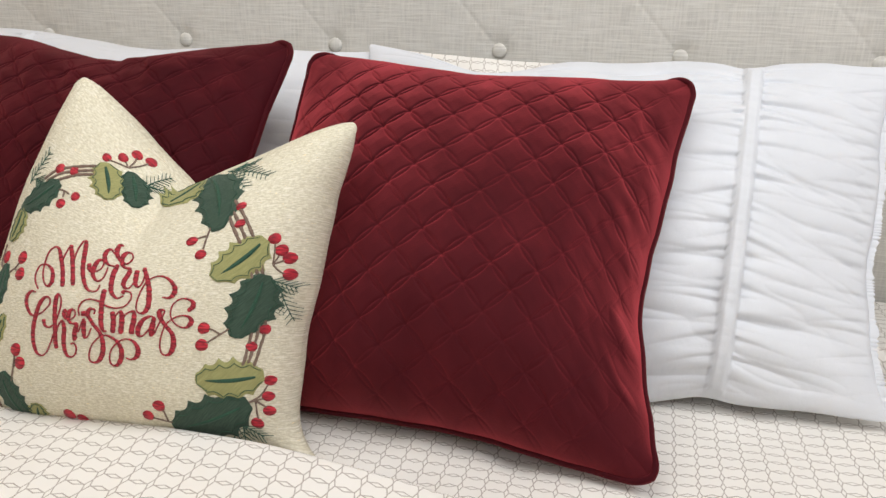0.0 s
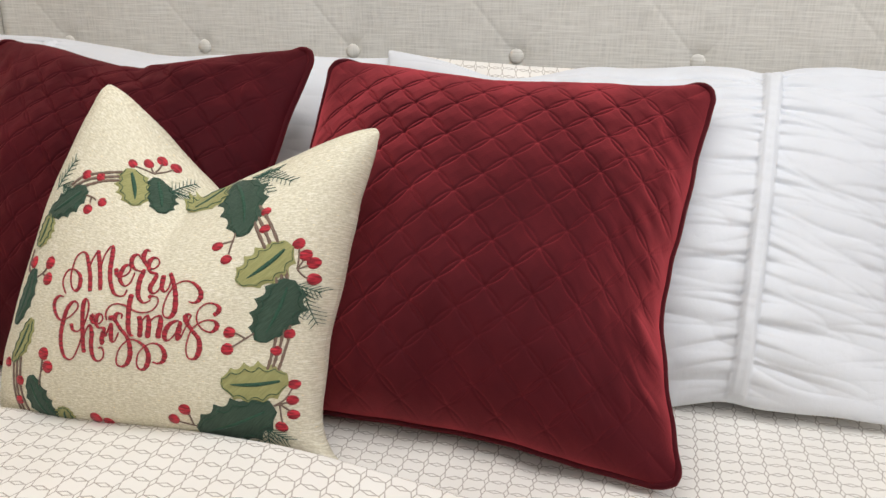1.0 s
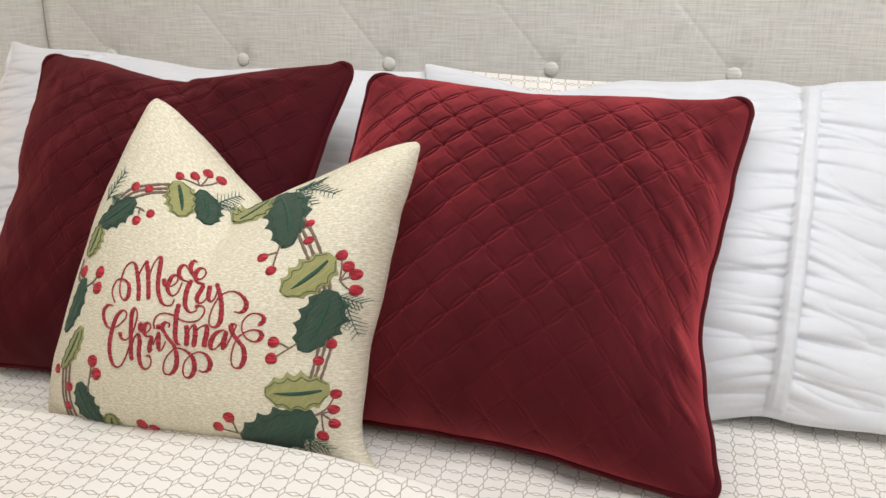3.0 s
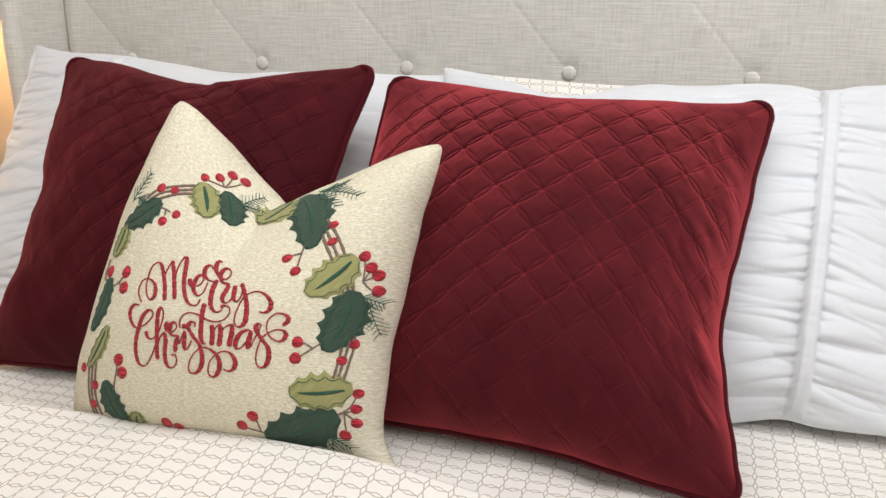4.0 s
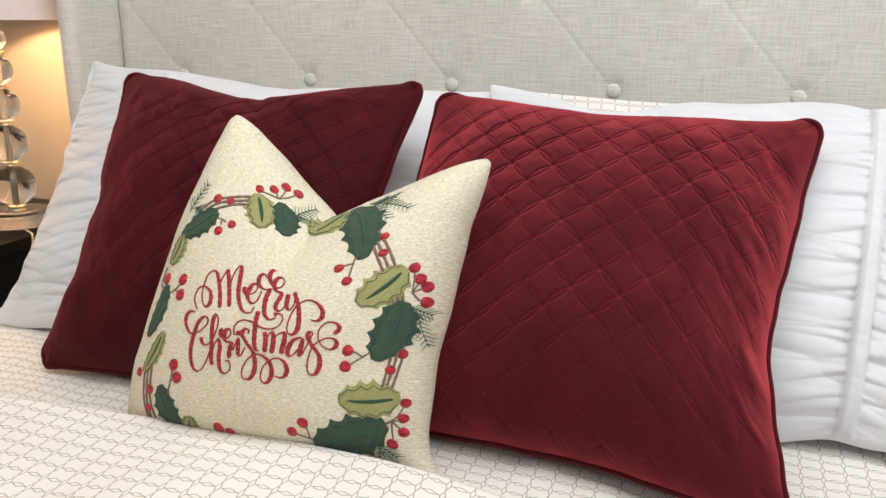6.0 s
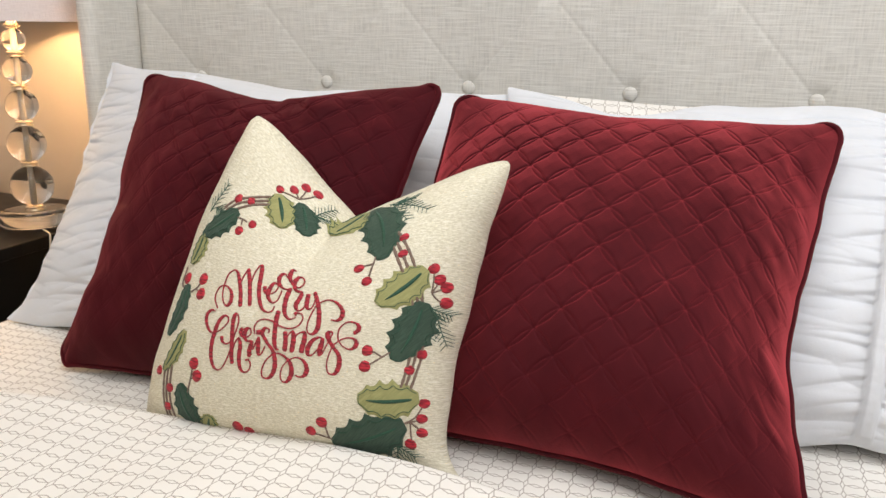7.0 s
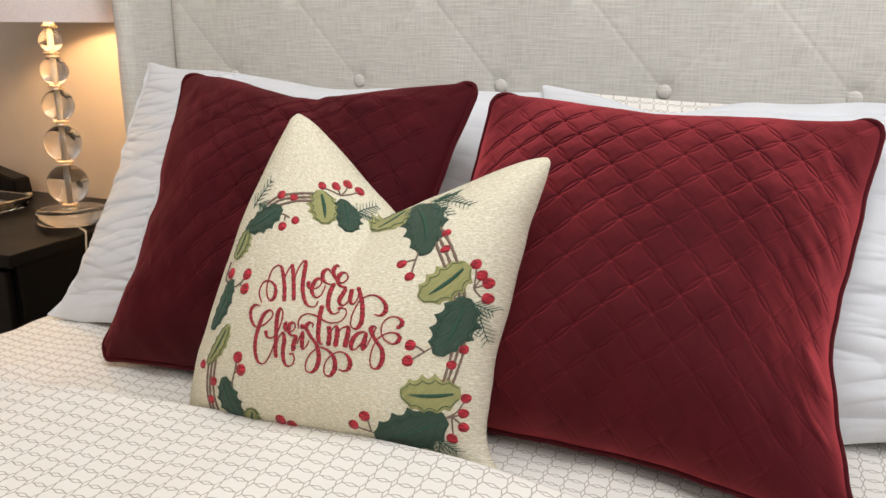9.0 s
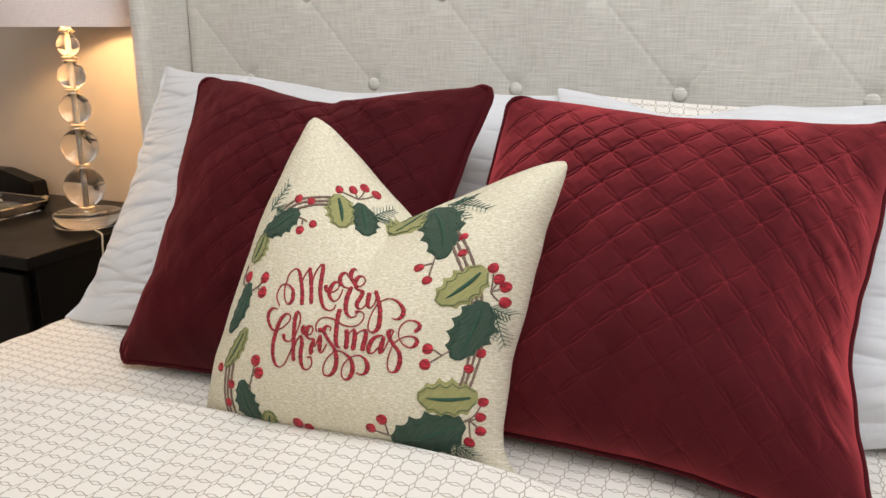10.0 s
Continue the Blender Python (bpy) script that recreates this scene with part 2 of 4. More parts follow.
def fnoise(x, y, octaves=3):
    return sum(vnoise(x * 2 ** k + 17 * k, y * 2 ** k + 9 * k) / 2 ** k for k in range(octaves))


def smooth(a, b, x):
    t = np.clip((x - a) / (b - a), 0, 1)
    return t * t * (3 - 2 * t)


class Cushion:
    """A stuffed square of cloth: four tips, a half thickness, a chop in its upper edge, and relief of its own."""

    def __init__(self, tl, tr, bl, br, half, pinch=0.05, round_=0.04, chop=(0.0, 0.0, 0.5), power=0.45, relief=None, sag=0.15, soft=False, pinch_left=None, pinch_top=0.06, tail=0.0, wavy=0.0, hem=None):
        self.c = [np.array(p, float) for p in (tl, tr, bl, br)]
        self.half, self.pinch, self.round, self.chop, self.power, self.relief, self.sag = half, pinch, round_, chop, power, relief, sag
        self.soft, self.pinch_top, self.tail, self.wavy, self.hem = soft, pinch_top, tail, wavy, hem
        self.pinch_left = pinch if pinch_left is None else pinch_left
        tl, tr, bl, br = self.c
        self.U, self.V = (tr - tl + br - bl) / 4, (tl - bl + tr - br) / 4
        n = np.cross(self.U, self.V)
        self.N = n / np.linalg.norm(n)
        self.w, self.h = 2 * np.linalg.norm(self.U), 2 * np.linalg.norm(self.V)

    def at(self, u, v, side=1.0, lift=0.0):
        u, v = np.asarray(u, float), np.asarray(v, float)
        tl, tr, bl, br = self.c
        s, r = (u + 1) / 2, (v + 1) / 2
        e = lambda a: a[..., None]
        p = e((1 - s) * (1 - r)) * bl + e(s * (1 - r)) * br + e((1 - s) * r) * tl + e(s * r) * tr
        side_pinch = np.where(u < 0, self.pinch_left, self.pinch)
        low = (1 - v * v) * (1 - 0.4 * v)
        p = p - e(u * np.abs(u) * side_pinch * low) * self.U - e(v * np.abs(v) * self.pinch_top * (1 - u * u)) * self.V
        # round the four tips off
        r = self.round
        su, sv = np.clip((np.abs(u) - 1 + r) / r, 0, 1), np.clip((np.abs(v) - 1 + r) / r, 0, 1)
        m = np.maximum(su, sv)
        ang = np.pi / 4 * np.minimum(su, sv) / np.maximum(m, 1e-9)
        far, near = m * np.cos(ang), m * np.sin(ang)
        du, dv = r * (np.where(su >= sv, far, near) - su), r * (np.where(su >= sv, near, far) - sv)
        p = p + e(du * np.sign(u)) * self.U + e(dv * np.sign(v)) * self.V
        if self.wavy:
            p = p + e(self.wavy * 2 / self.h * np.abs(v) ** 3 * fnoise(u * 3.5 + 3 + self.half * 40, v * 0.7 + 5, 2)) * self.V
            p = p + e(self.wavy * 2 / self.w * np.abs(u) ** 3 * fnoise(v * 3.5 + 8, u * 0.7 + 2 + self.half * 30, 2)) * self.U
        flare = self.tail * (np.clip(u, 0, 1) * np.clip(-v, 0, 1)) ** 9
        p = p + e(flare) * (self.U - 0.15 * self.V)
        if self.hem is not None:
            right, up = self.hem(u, v)
            p = p + e(right * 2 / self.w) * self.U + e(up * 2 / self.h) * self.V
        deep, where, wide = self.chop
        f = np.maximum(0, 1 - np.where(u < where, (where - u) / (wide * (1 + where)), (u - where) / (wide * (1 - where))))
        f = np.where(f > 0, (np.sqrt(f * f + 0.01) - 0.1) / 0.905, 0)
        f = smooth(0, 1, f) if self.soft else f ** np.where(u < where, 1.25, 1.2)
        g = np.clip((v + 0.35) / 1.35, 0, 1) ** 1.6
        p = p - e(f * g * deep) * self.V * 2 / self.h
        body = (np.clip(1 - u * u, 0, 1) * np.clip(1 - v * v, 0, 1)) ** self.power
        t = self.half * body * (1 - self.sag * v) * (1 - 0.45 * f * g * (deep > 0.04))
        if self.relief is not None and side > 0:
            t = t + self.relief(self, u, v) * smooth(0.0, 0.38, body)
        return p + e(side * t + lift) * self.N

    def mesh(self, name, n=120, back=40):
        def sheet(k, side):
            a = np.sin(np.pi / 2 * np.linspace(-1, 1, k))
            a = 0.55 * a + 0.45 * np.linspace(-1, 1, k)
            u, v = np.meshgrid(a, a)
            return self.at(u, v, side).reshape(-1, 3), np.stack([u * self.w / 2, v * self.h / 2], -1).reshape(-1, 2)
        v1, t1 = sheet(n, 1.0)
        v2, t2 = sheet(n if back == 0 else back, -1.0)
        k = n if back == 0 else back
        f = np.concatenate([grid_faces(n, n), grid_faces(k, k, len(v1), True)])
        return mesh_from(name, np.concatenate([v1, v2]), f.tolist(), np.concatenate([t1, t2]))

    def rim(self, n=80, out=0.0):
        """The seam round the cushion."""
        a = np.linspace(-1, 1, n, endpoint=False)
        o = np.ones(n)
        u = np.concatenate([a, o, -a, -o])
        v = np.concatenate([-o, a, o, -a])
        return self.at(u * (1 + out), v * (1 + out), 1.0)


# ---- the room ----
def slab(name, lo, hi, material, label, bevel=0.0):
    bm = bmesh.new()
    box(bm, lo, hi, bevel)
    return tagged(part(name, bm, material, smooth=False), label, name.split("_")[0], kind="structure")


slab("floor", (-2.7, -2.60, -0.1), (1.64, 0.32, 0.0), CARPET, "beige cut pile carpet floor")
# the hole in the ceiling is made up, to hold the added overhead lamp
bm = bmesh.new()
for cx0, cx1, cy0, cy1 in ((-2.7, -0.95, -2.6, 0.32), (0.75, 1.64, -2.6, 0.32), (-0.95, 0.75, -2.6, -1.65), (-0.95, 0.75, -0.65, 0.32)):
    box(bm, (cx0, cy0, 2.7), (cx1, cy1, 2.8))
tagged(part("ceiling", bm, CEIL, smooth=False), "plain white painted ceiling with an added opening for overhead light", "ceiling", kind="structure")
slab("wall_north", (-2.7, 0.20, 0.0), (1.64, 0.32, 2.7), WALL, "warm beige painted wall behind the bed")
slab("wall_west", (-2.7, -2.45, 0.0), (-2.58, 0.20, 2.7), WALL, "warm beige painted wall")


def wall_with_window(name, along_x, at, thick, a0, a1, w0, w1, z0, z1):
    """A wall with one window opening through it."""
    bm = bmesh.new()
    for lo, hi, zl, zh in ((a0, w0, 0, 2.7), (w1, a1, 0, 2.7), (w0, w1, 0, z0), (w0, w1, z1, 2.7)):
        if along_x:
            box(bm, (lo, at, zl), (hi, at + thick, zh))
        else:
            box(bm, (at, lo, zl), (at + thick, hi, zh))
    return tagged(part(name, bm, WALL, smooth=False), "warm beige painted wall with a window", "wall", kind="structure")


wall_with_window("wall_east", False, 1.52, 0.12, -2.45, 0.20, -1.9, -0.3, 1.7, 2.65)
wall_with_window("wall_south", True, -2.60, 0.15, -2.7, 1.64, -1.5, 1.0, 1.8, 2.65)

# ---- the bed ----
BED_L, BED_R, TOP = -1.055, 0.775, 0.71


def headboard_face(x, z):
    """Forward swell of the tufted linen between its buttons."""
    d, h = 0.325, 0.186
    a = (x / d + (z - 1.118) / (2 * h))
    b = (x / d - (z - 1.118) / (2 * h))
    fa, fb = a - np.round(a), b - np.round(b)
    puff = (np.abs(np.sin(np.pi * a)) * np.abs(np.sin(np.pi * b))) ** 0.55
    seam = np.exp(-(np.minimum(np.abs(fa), np.abs(fb)) * d / 0.0024) ** 2)
    r = np.hypot(fa, fb)
    dimple = np.exp(-(r / 0.085) ** 2)
    return 0.0012 * puff - 0.0012 * seam - 0.008 * dimple + 0.002 * fnoise(x * 7, z * 7, 2)


def build_headboard():
    at = (-0.14, 0.04, 0.0)
    bed = thing("headboard", at, "oatmeal linen wingback headboard with diamond button tufting", "headboard")
    x0, x1, z0, z1 = -1.155, 0.875, 0.60, 1.56
    nx, nz = 640, 300
    x, z = np.meshgrid(np.linspace(x0, x1, nx), np.linspace(z0, z1, nz))
    edge = smooth(0, 0.04, x - x0) ** 0.5 * smooth(0, 0.04, x1 - x) ** 0.5 * smooth(0, 0.04, z1 - z)
    y = 0.012 - headboard_face(x, z) * edge + 0.020 * (1 - edge)
    verts = np.stack([x, y, z], -1).reshape(-1, 3)
    me = mesh_from("tufted_panel", verts, grid_faces(nx, nz).tolist(), np.stack([x, z], -1).reshape(-1, 2))
    put_mesh("tufted_panel", me, HEADLINEN, bed)
    bm = bmesh.new()
    box(bm, (x0 - 0.05, 0.06, 0.2), (x1 + 0.05, 0.195, 1.58), 0.006)
    part("back_panel", bm, HEADLINEN, bed)
    for side, xe in ((-1, x0), (1, x1)):
        n = 60
        prof = []
        # cross-section of the padded wing, from its inner root round the front to its outer root
        for q in np.linspace(0, 1, 24):
            ang = np.pi * q
            prof.append((0.022 - 0.022 * np.cos(ang), -0.095 - 0.03 * np.sin(ang) ** 0.6))
        prof = [(0.0, 0.03)] + [(0.002, -0.03)] + prof + [(0.043, -0.03), (0.044, 0.19)]
        prof = np.array(prof)
        zz = np.linspace(0.2, 1.58, n)
        px = xe + side * prof[:, 0]
        X = np.repeat(px[None], n, 0)
        Y = np.repeat(prof[None, :, 1], n, 0) + 0.0015 * vnoise(X * 20, zz[:, None] * 9)
        Z = np.repeat(zz[:, None], len(prof), 1)
        arc = np.concatenate([[0], np.cumsum(np.hypot(*np.diff(prof, axis=0).T))])
        uv = np.stack([np.repeat(arc[None], n, 0), Z], -1)
        me = mesh_from("wing", np.stack([X, Y, Z], -1).reshape(-1, 3), grid_faces(len(prof), n, flip=side > 0).tolist(), uv.reshape(-1, 2))
        put_mesh("wing", me, HEADLINEN, bed)
    prof = [(0.0001, 0.0058), (0.005, 0.0055), (0.010, 0.0045), (0.0130, 0.0022), (0.014, 0.0), (0.012, -0.004), (0.006, -0.006), (0.0001, -0.006)]
    bv, bf = lathe(prof, 24)
    bv = np.stack([bv[:, 0], -bv[:, 2], bv[:, 1]], -1)
    for row in range(-2, 3):
        for i in range(-7, 6):
            if (i + row) % 2:
                continue
            x, z = i * 0.1625, 1.118 + row * 0.186
            if not (x0 + 0.03 < x < x1 - 0.03):
                continue
            me = mesh_from("button", bv + np.array((x, 0.0175, z - 0.001)), bf, bv[:, [0, 2]] + np.array((x, z)))
            put_mesh("button", me, HEADLINEN, bed)
    return bed


build_headboard()


def sheet_height(x, y):
    """The made bed's top: gentle rumples in the cotton, rounded at the mattress edges."""
    r = 0.05
    fall = np.maximum(0, np.maximum(BED_L + r - x, x - (BED_R - r)))
    drop = r - np.sqrt(np.maximum(r * r - np.minimum(fall, r) ** 2, 0))
    z = TOP - drop
    z = z + 0.005 * fnoise(x * 6 + 3, y * 6, 3) + 0.0032 * vnoise(x * 26 + y * 9, y * 16)
    return z


def build_bed():
    base = thing("bed", (-0.14, -1.0, 0.0), "king size bed made up with printed white cotton bedding", "bed")
    bm = bmesh.new()
    box(bm, (BED_L + 0.03, -2.06, 0.12), (BED_R - 0.03, 0.0, 0.40), 0.02)
    part("box_spring", bm, SHAM, base)
    bm = bmesh.new()
    box(bm, (BED_L + 0.012, -2.06, 0.40), (BED_R - 0.012, 0.0, TOP - 0.02), 0.04, 4)
    part("mattress", bm, SHAM, base)
    for x in (BED_L + 0.1, BED_R - 0.1):
        for y in (-0.1, -1.95):
            bm = bmesh.new()
            box(bm, (x - 0.03, y - 0.03, 0.0), (x + 0.03, y + 0.03, 0.13), 0.004)
            part("leg", bm, ESPRESSO, base)


build_bed()


def build_sheet():
    """Fitted sheet: the top and the fall at the sides, one cloth."""
    nx, ny = 260, 150
    w = BED_R - BED_L
    s = np.linspace(-0.30, w + 0.30, nx)
    y = np.linspace(-0.02, -1.10, ny)
    S, Y = np.meshgrid(s, y)
    X = np.clip(S, 0, w) + BED_L
    Z = sheet_height(X, Y)
    over = np.maximum(0, np.maximum(-S, S - w))
    Z = Z - over
    X = X + np.where(S < 0, -1, 1) * (over > 0) * (0.004 + 0.006 * vnoise(Y * 9, over * 5))
    verts = np.stack([X, Y, Z], -1).reshape(-1, 3)
    me = mesh_from("fitted_sheet", verts, grid_faces(nx, ny, flip=True).tolist(), np.stack([S + 0.0148, Y + 0.0137], -1).reshape(-1, 2))
    ob = put_mesh("fitted_sheet", me, PRINT)
    tagged(ob, "white cotton sheet printed with a taupe chain pattern, slightly rumpled", "sheet")


build_sheet()


def fold_line(x):
    """Where the duvet's turned edge lies across the bed."""
    return -0.800 - 0.050 * smooth(-0.30, -0.80, x) - 0.05 * smooth(0.05, 0.7, x)


def fold_rise(x):
    return 0.012 + 0.049 * smooth(0.22, -0.12, x) + 0.006 * vnoise(x * 5, x * 0 + 2)


def build_duvet():
    nx, nt = 240, 130
    w = BED_R - BED_L
    s = np.linspace(-0.35, w + 0.35, nx)
    t = np.concatenate([np.linspace(0, 0.12, 50), np.linspace(0.125, 1.35, nt - 50)])
    S, T = np.meshgrid(s, t)
    X = np.clip(S, 0, w) + BED_L
    rise = fold_rise(X)
    # round the turned edge, then run towards the foot
    arc = rise * np.pi / 2
    q = np.clip(T / np.maximum(arc, 1e-4), 0, 1)
    Y = fold_line(X) - 0.5 * rise * (1 - np.cos(q * np.pi / 2)) - np.maximum(0, T - arc)
    far = np.maximum(0, T - arc)
    Z = TOP + 0.004 + rise * np.sin(q * np.pi / 2)
    Z = Z + 0.006 * smooth(0, 0.1, far) * (fnoise(X * 3.0, Y * 3.0, 3)) + 0.003 * vnoise(X * 13 + Y * 6, Y * 9) * smooth(0.0, 0.05, far)
    r = 0.06
    edge = np.minimum(X - BED_L, BED_R - X)
    e = np.clip(r - edge, 0, r)
    Z = Z - (r - np.sqrt(r * r - e * e))
    over = np.maximum(0, np.maximum(-S, S - w))
    Z = Z - over
    X = X + np.where(S < 0, -1, 1) * (over > 0) * (0.012 + 0.010 * vnoise(Y * 6, over * 4 + 3))
    verts = np.stack([X, Y, Z], -1).reshape(-1, 3)
    me = mesh_from("duvet", verts, grid_faces(nx, len(t), flip=True).tolist(), np.stack([0.948 * S + 0.0013, 0.948 * (T - fold_line(X) - 1.07 * rise) + 0.0145], -1).reshape(-1, 2))
    ob = put_mesh("duvet", me, PRINT)
    mod = ob.modifiers.new("thick", "SOLIDIFY")
    mod.thickness, mod.offset = 0.004, -1
    tagged(ob, "white cotton duvet with taupe chain print, folded back", "duvet")


build_duvet()


# ---- pillows ----
BAND = 0.205


def band_at(c, v, outer):
    """How far along the sham its sewn band runs, as a share of the half width."""
    return outer * (1 - BAND * 2 / c.w) + 0.018 * v + (0.030 if outer > 0 else 0.0)


def gathers(seed, half, step, longest):
    """Creases along a gathered seam: height, reach, slant, depth."""
    rng = np.random.RandomState(seed)
    z, rows = -half + step * 0.5, []
    while z < half:
        far = rng.rand() < 0.5
        rows.append((z, longest * (0.55 + 0.6 * rng.rand()) if far else 0.012 + 0.03 * rng.rand(), rng.uniform(-0.30, 0.10), rng.uniform(0.55, 1.15) * (1.0 if far else 0.8)))
        z += step * rng.uniform(0.6, 1.45)
    return rows


def crease(s, z, row, deep):
    """One crease that starts at a seam, s metres away from it: a sharp valley with the cloth lying over its lower side."""
    z0, reach, slant, depth = row
    w = 0.0024 + 0.050 * np.maximum(s, 0)
    q = (z - z0 - slant * s + 0.5 * s * s) / w
    d = deep * depth * np.exp(-np.maximum(s, 0) / reach) * (s > 0)
    return -d * (np.exp(-np.abs(q)) - 0.55 * np.tanh(q) * np.exp(-q * q / 9))


def ruched(outer, seed):
    """Relief of a gathered pillow sham: creases run out from a sewn band and from the seam at its end; outer: -1 or 1, the end that the band is nearer."""
    def relief(c, u, v):
        x, z = u * c.w / 2 * outer, v * c.h / 2
        d = x - band_at(c, v, outer) * c.w / 2 * outer
        r = 0.009 * fnoise(x * 3 + seed, z * 7, 2)
        lie = z + 0.10 * x + 0.02 * fnoise(x * 6, z * 6 + seed, 2)
        loose = 1.0 if outer > 0 else 0.42
        r = r - loose * (0.0080 * np.exp(-2.6 * np.abs(vnoise(x * 4.5 + seed, lie * 25))) + 0.0034 * np.exp(-2.6 * np.abs(vnoise(x * 7 + seed, lie * 48 + 9))))
        off = np.abs(d) - 0.010
        inner, end = off * (d < 0) - 1.0 * (d >= 0), c.w / 2 - x
        out = off * (d >= 0) - 1.0 * (d < 0)
        for row in gathers(seed, c.h / 2, 0.021, 0.085):
            r = r + crease(inner, z, row, 0.0062)
        for row in gathers(seed + 1, c.h / 2, 0.021, 0.15):
            r = r + crease(out, z, row, 0.0068)
        for row in gathers(seed + 2, c.h / 2, 0.019, 0.075):
            r = r + crease(end, z, row, 0.0070)
        flat = smooth(0.013, 0.010, np.abs(d))
        return r * (1 - flat) + flat * (0.002 + 0.0012 * vnoise(x * 60, z * 40))
    return relief


def build_sham(name, outer, tl, tr, bl, br, hem, pinch, seed, label):
    c = Cushion(tl, tr, bl, br, 0.10, pinch=pinch[1], pinch_left=pinch[0], round_=0.03, relief=ruched(outer, seed), power=0.55, wavy=0.007, hem=hem)
    ob = thing(name, tuple((c.c[2] + c.c[3]) / 2), label, "pillow", "pillow shams")
    put_mesh("cover", c.mesh("cover", 380, 60), SHAM, ob)
    # the flat sewn band
    n = 140
    hw = 0.0105 * 2 / c.w
    v = np.linspace(-0.97, 0.90, n)
    u = np.linspace(-hw, hw, 7)
    V, U = np.meshgrid(v, u, indexing="ij")
    lift = 0.0030 * np.ones_like(U) + 0.0008 * vnoise(V * 45, U * 30)
    lift[:, (0, -1)] = -0.002
    P = c.at(band_at(c, V, outer) + U, V, 1.0, 0.0) + lift[..., None] * c.N
    me = mesh_from("band", P.reshape(-1, 3), grid_faces(7, n).tolist(), np.stack([U * c.w / 2, V * c.h / 2], -1).reshape(-1, 2))
    put_mesh("band", me, SHAM, ob, "flat stitched band")
    # scalloped edge at the outer end
    v = np.linspace(-1.0, 1.0, 620)
    rows = []
    for k, o in enumerate((0.0, 0.004, 0.008)):
        bead = np.abs(np.sin(v * 118 + 2.5 * np.sin(v * 17) + 1.7 * np.sin(v * 41))) * (0.6 + 0.4 * np.sin(v * 23 + 2)) * (1.0 if outer > 0 else 0.35)
        rows.append(c.at(np.full_like(v, outer), v) + (outer * (o + k * 0.0016 * bead))[:, None] * c.U[None] * 2 / c.w + (k * (0.0016 * bead + 0.001 * np.sin(v * 31)))[:, None] * c.N)
    P = np.stack(rows, 1)
    me = mesh_from("edge_ruffle", P.reshape(-1, 3), grid_faces(3, len(v)).tolist(), np.stack([np.repeat(v[:, None], 3, 1) * 0.25, np.zeros((len(v), 3))], -1).reshape(-1, 2))
    put_mesh("edge_ruffle", me, SHAM, ob, "narrow gathered edge")
    return c


def bell(a, at, wide):
    return np.exp(-((a - at) / wide) ** 2)


def hem_left(u, v):
    low, high = np.clip(-v, 0, 1) ** 5, np.clip(v, 0, 1) ** 5
    corner = np.clip(-u, 0, 1) ** 14
    return -0.022 * corner * low ** 2 - 0.004 * corner * high, 0.010 * corner * high - 0.012 * bell(u, 0.1, 0.35) * high


def hem_right(u, v):
    """Drawn in where the band crosses the seams, slack between, a tail at the outer lower tip."""
    low, high = np.clip(-v, 0, 1) ** 4, np.clip(v, 0, 1) ** 4
    tip = np.clip(u, 0, 1) ** 16
    up = 0.003 * bell(u, 0.45, 0.07) * low - 0.024 * bell(u, 0.15, 0.20) * low + 0.006 * smooth(0.55, 0.8, u) * low - 0.042 * bell(u, -0.50, 0.22) * high
    up = up - 0.010 * bell(u, 0.49, 0.08) * high + 0.008 * bell(u, 0.75, 0.13) * high + 0.006 * bell(u, 0.2, 0.2) * high
    return 0.022 * tip * low ** 2 - 0.006 * np.clip(-u, 0, 1) ** 14 * high, up + 0.006 * np.clip(-u, 0, 1) ** 14 * high


sham_l = build_sham("pillow_sham", -1, (-1.030, -0.195, 1.152), (-0.17, -0.20, 1.125), (-0.985, -0.555, 0.709), (-0.17, -0.54, 0.722), hem_left, (0.06, 0.03), 21,
                    "white cotton pillow sham with gathered folds, leaning on the headboard")
sham_r = build_sham("pillow_sham", 1, (-0.172, -0.205, 1.138), (0.618, -0.165, 1.128), (-0.15, -0.54, 0.726), (0.584, -0.515, 0.724), hem_right, (0.03, 0.04), 5,
                    "white cotton pillow sham with gathered folds and a sewn band")


def build_sleeping_pillow(tl, tr, bl, br, pinch=0.03):
    c = Cushion(tl, tr, bl, br, 0.06, pinch=pinch, pinch_left=0.03, round_=0.03, relief=lambda c, u, v: 0.004 * fnoise(u * 6, v * 5, 3))
    ob = put_mesh("sleeping_pillow", c.mesh("sleeping_pillow", 100, 50), PRINT)
    tagged(ob, "pillow in white cotton printed with a taupe chain pattern", "pillow", "sleeping pillows")


build_sleeping_pillow((-1.00, -0.09, 1.10), (-0.20, -0.09, 1.10), (-1.0, -0.34, 0.72), (-0.2, -0.34, 0.72))
build_sleeping_pillow((-0.16, -0.11, 1.124), (0.48, -0.11, 1.116), (-0.12, -0.34, 0.72), (0.665, -0.36, 0.72), 0.13)


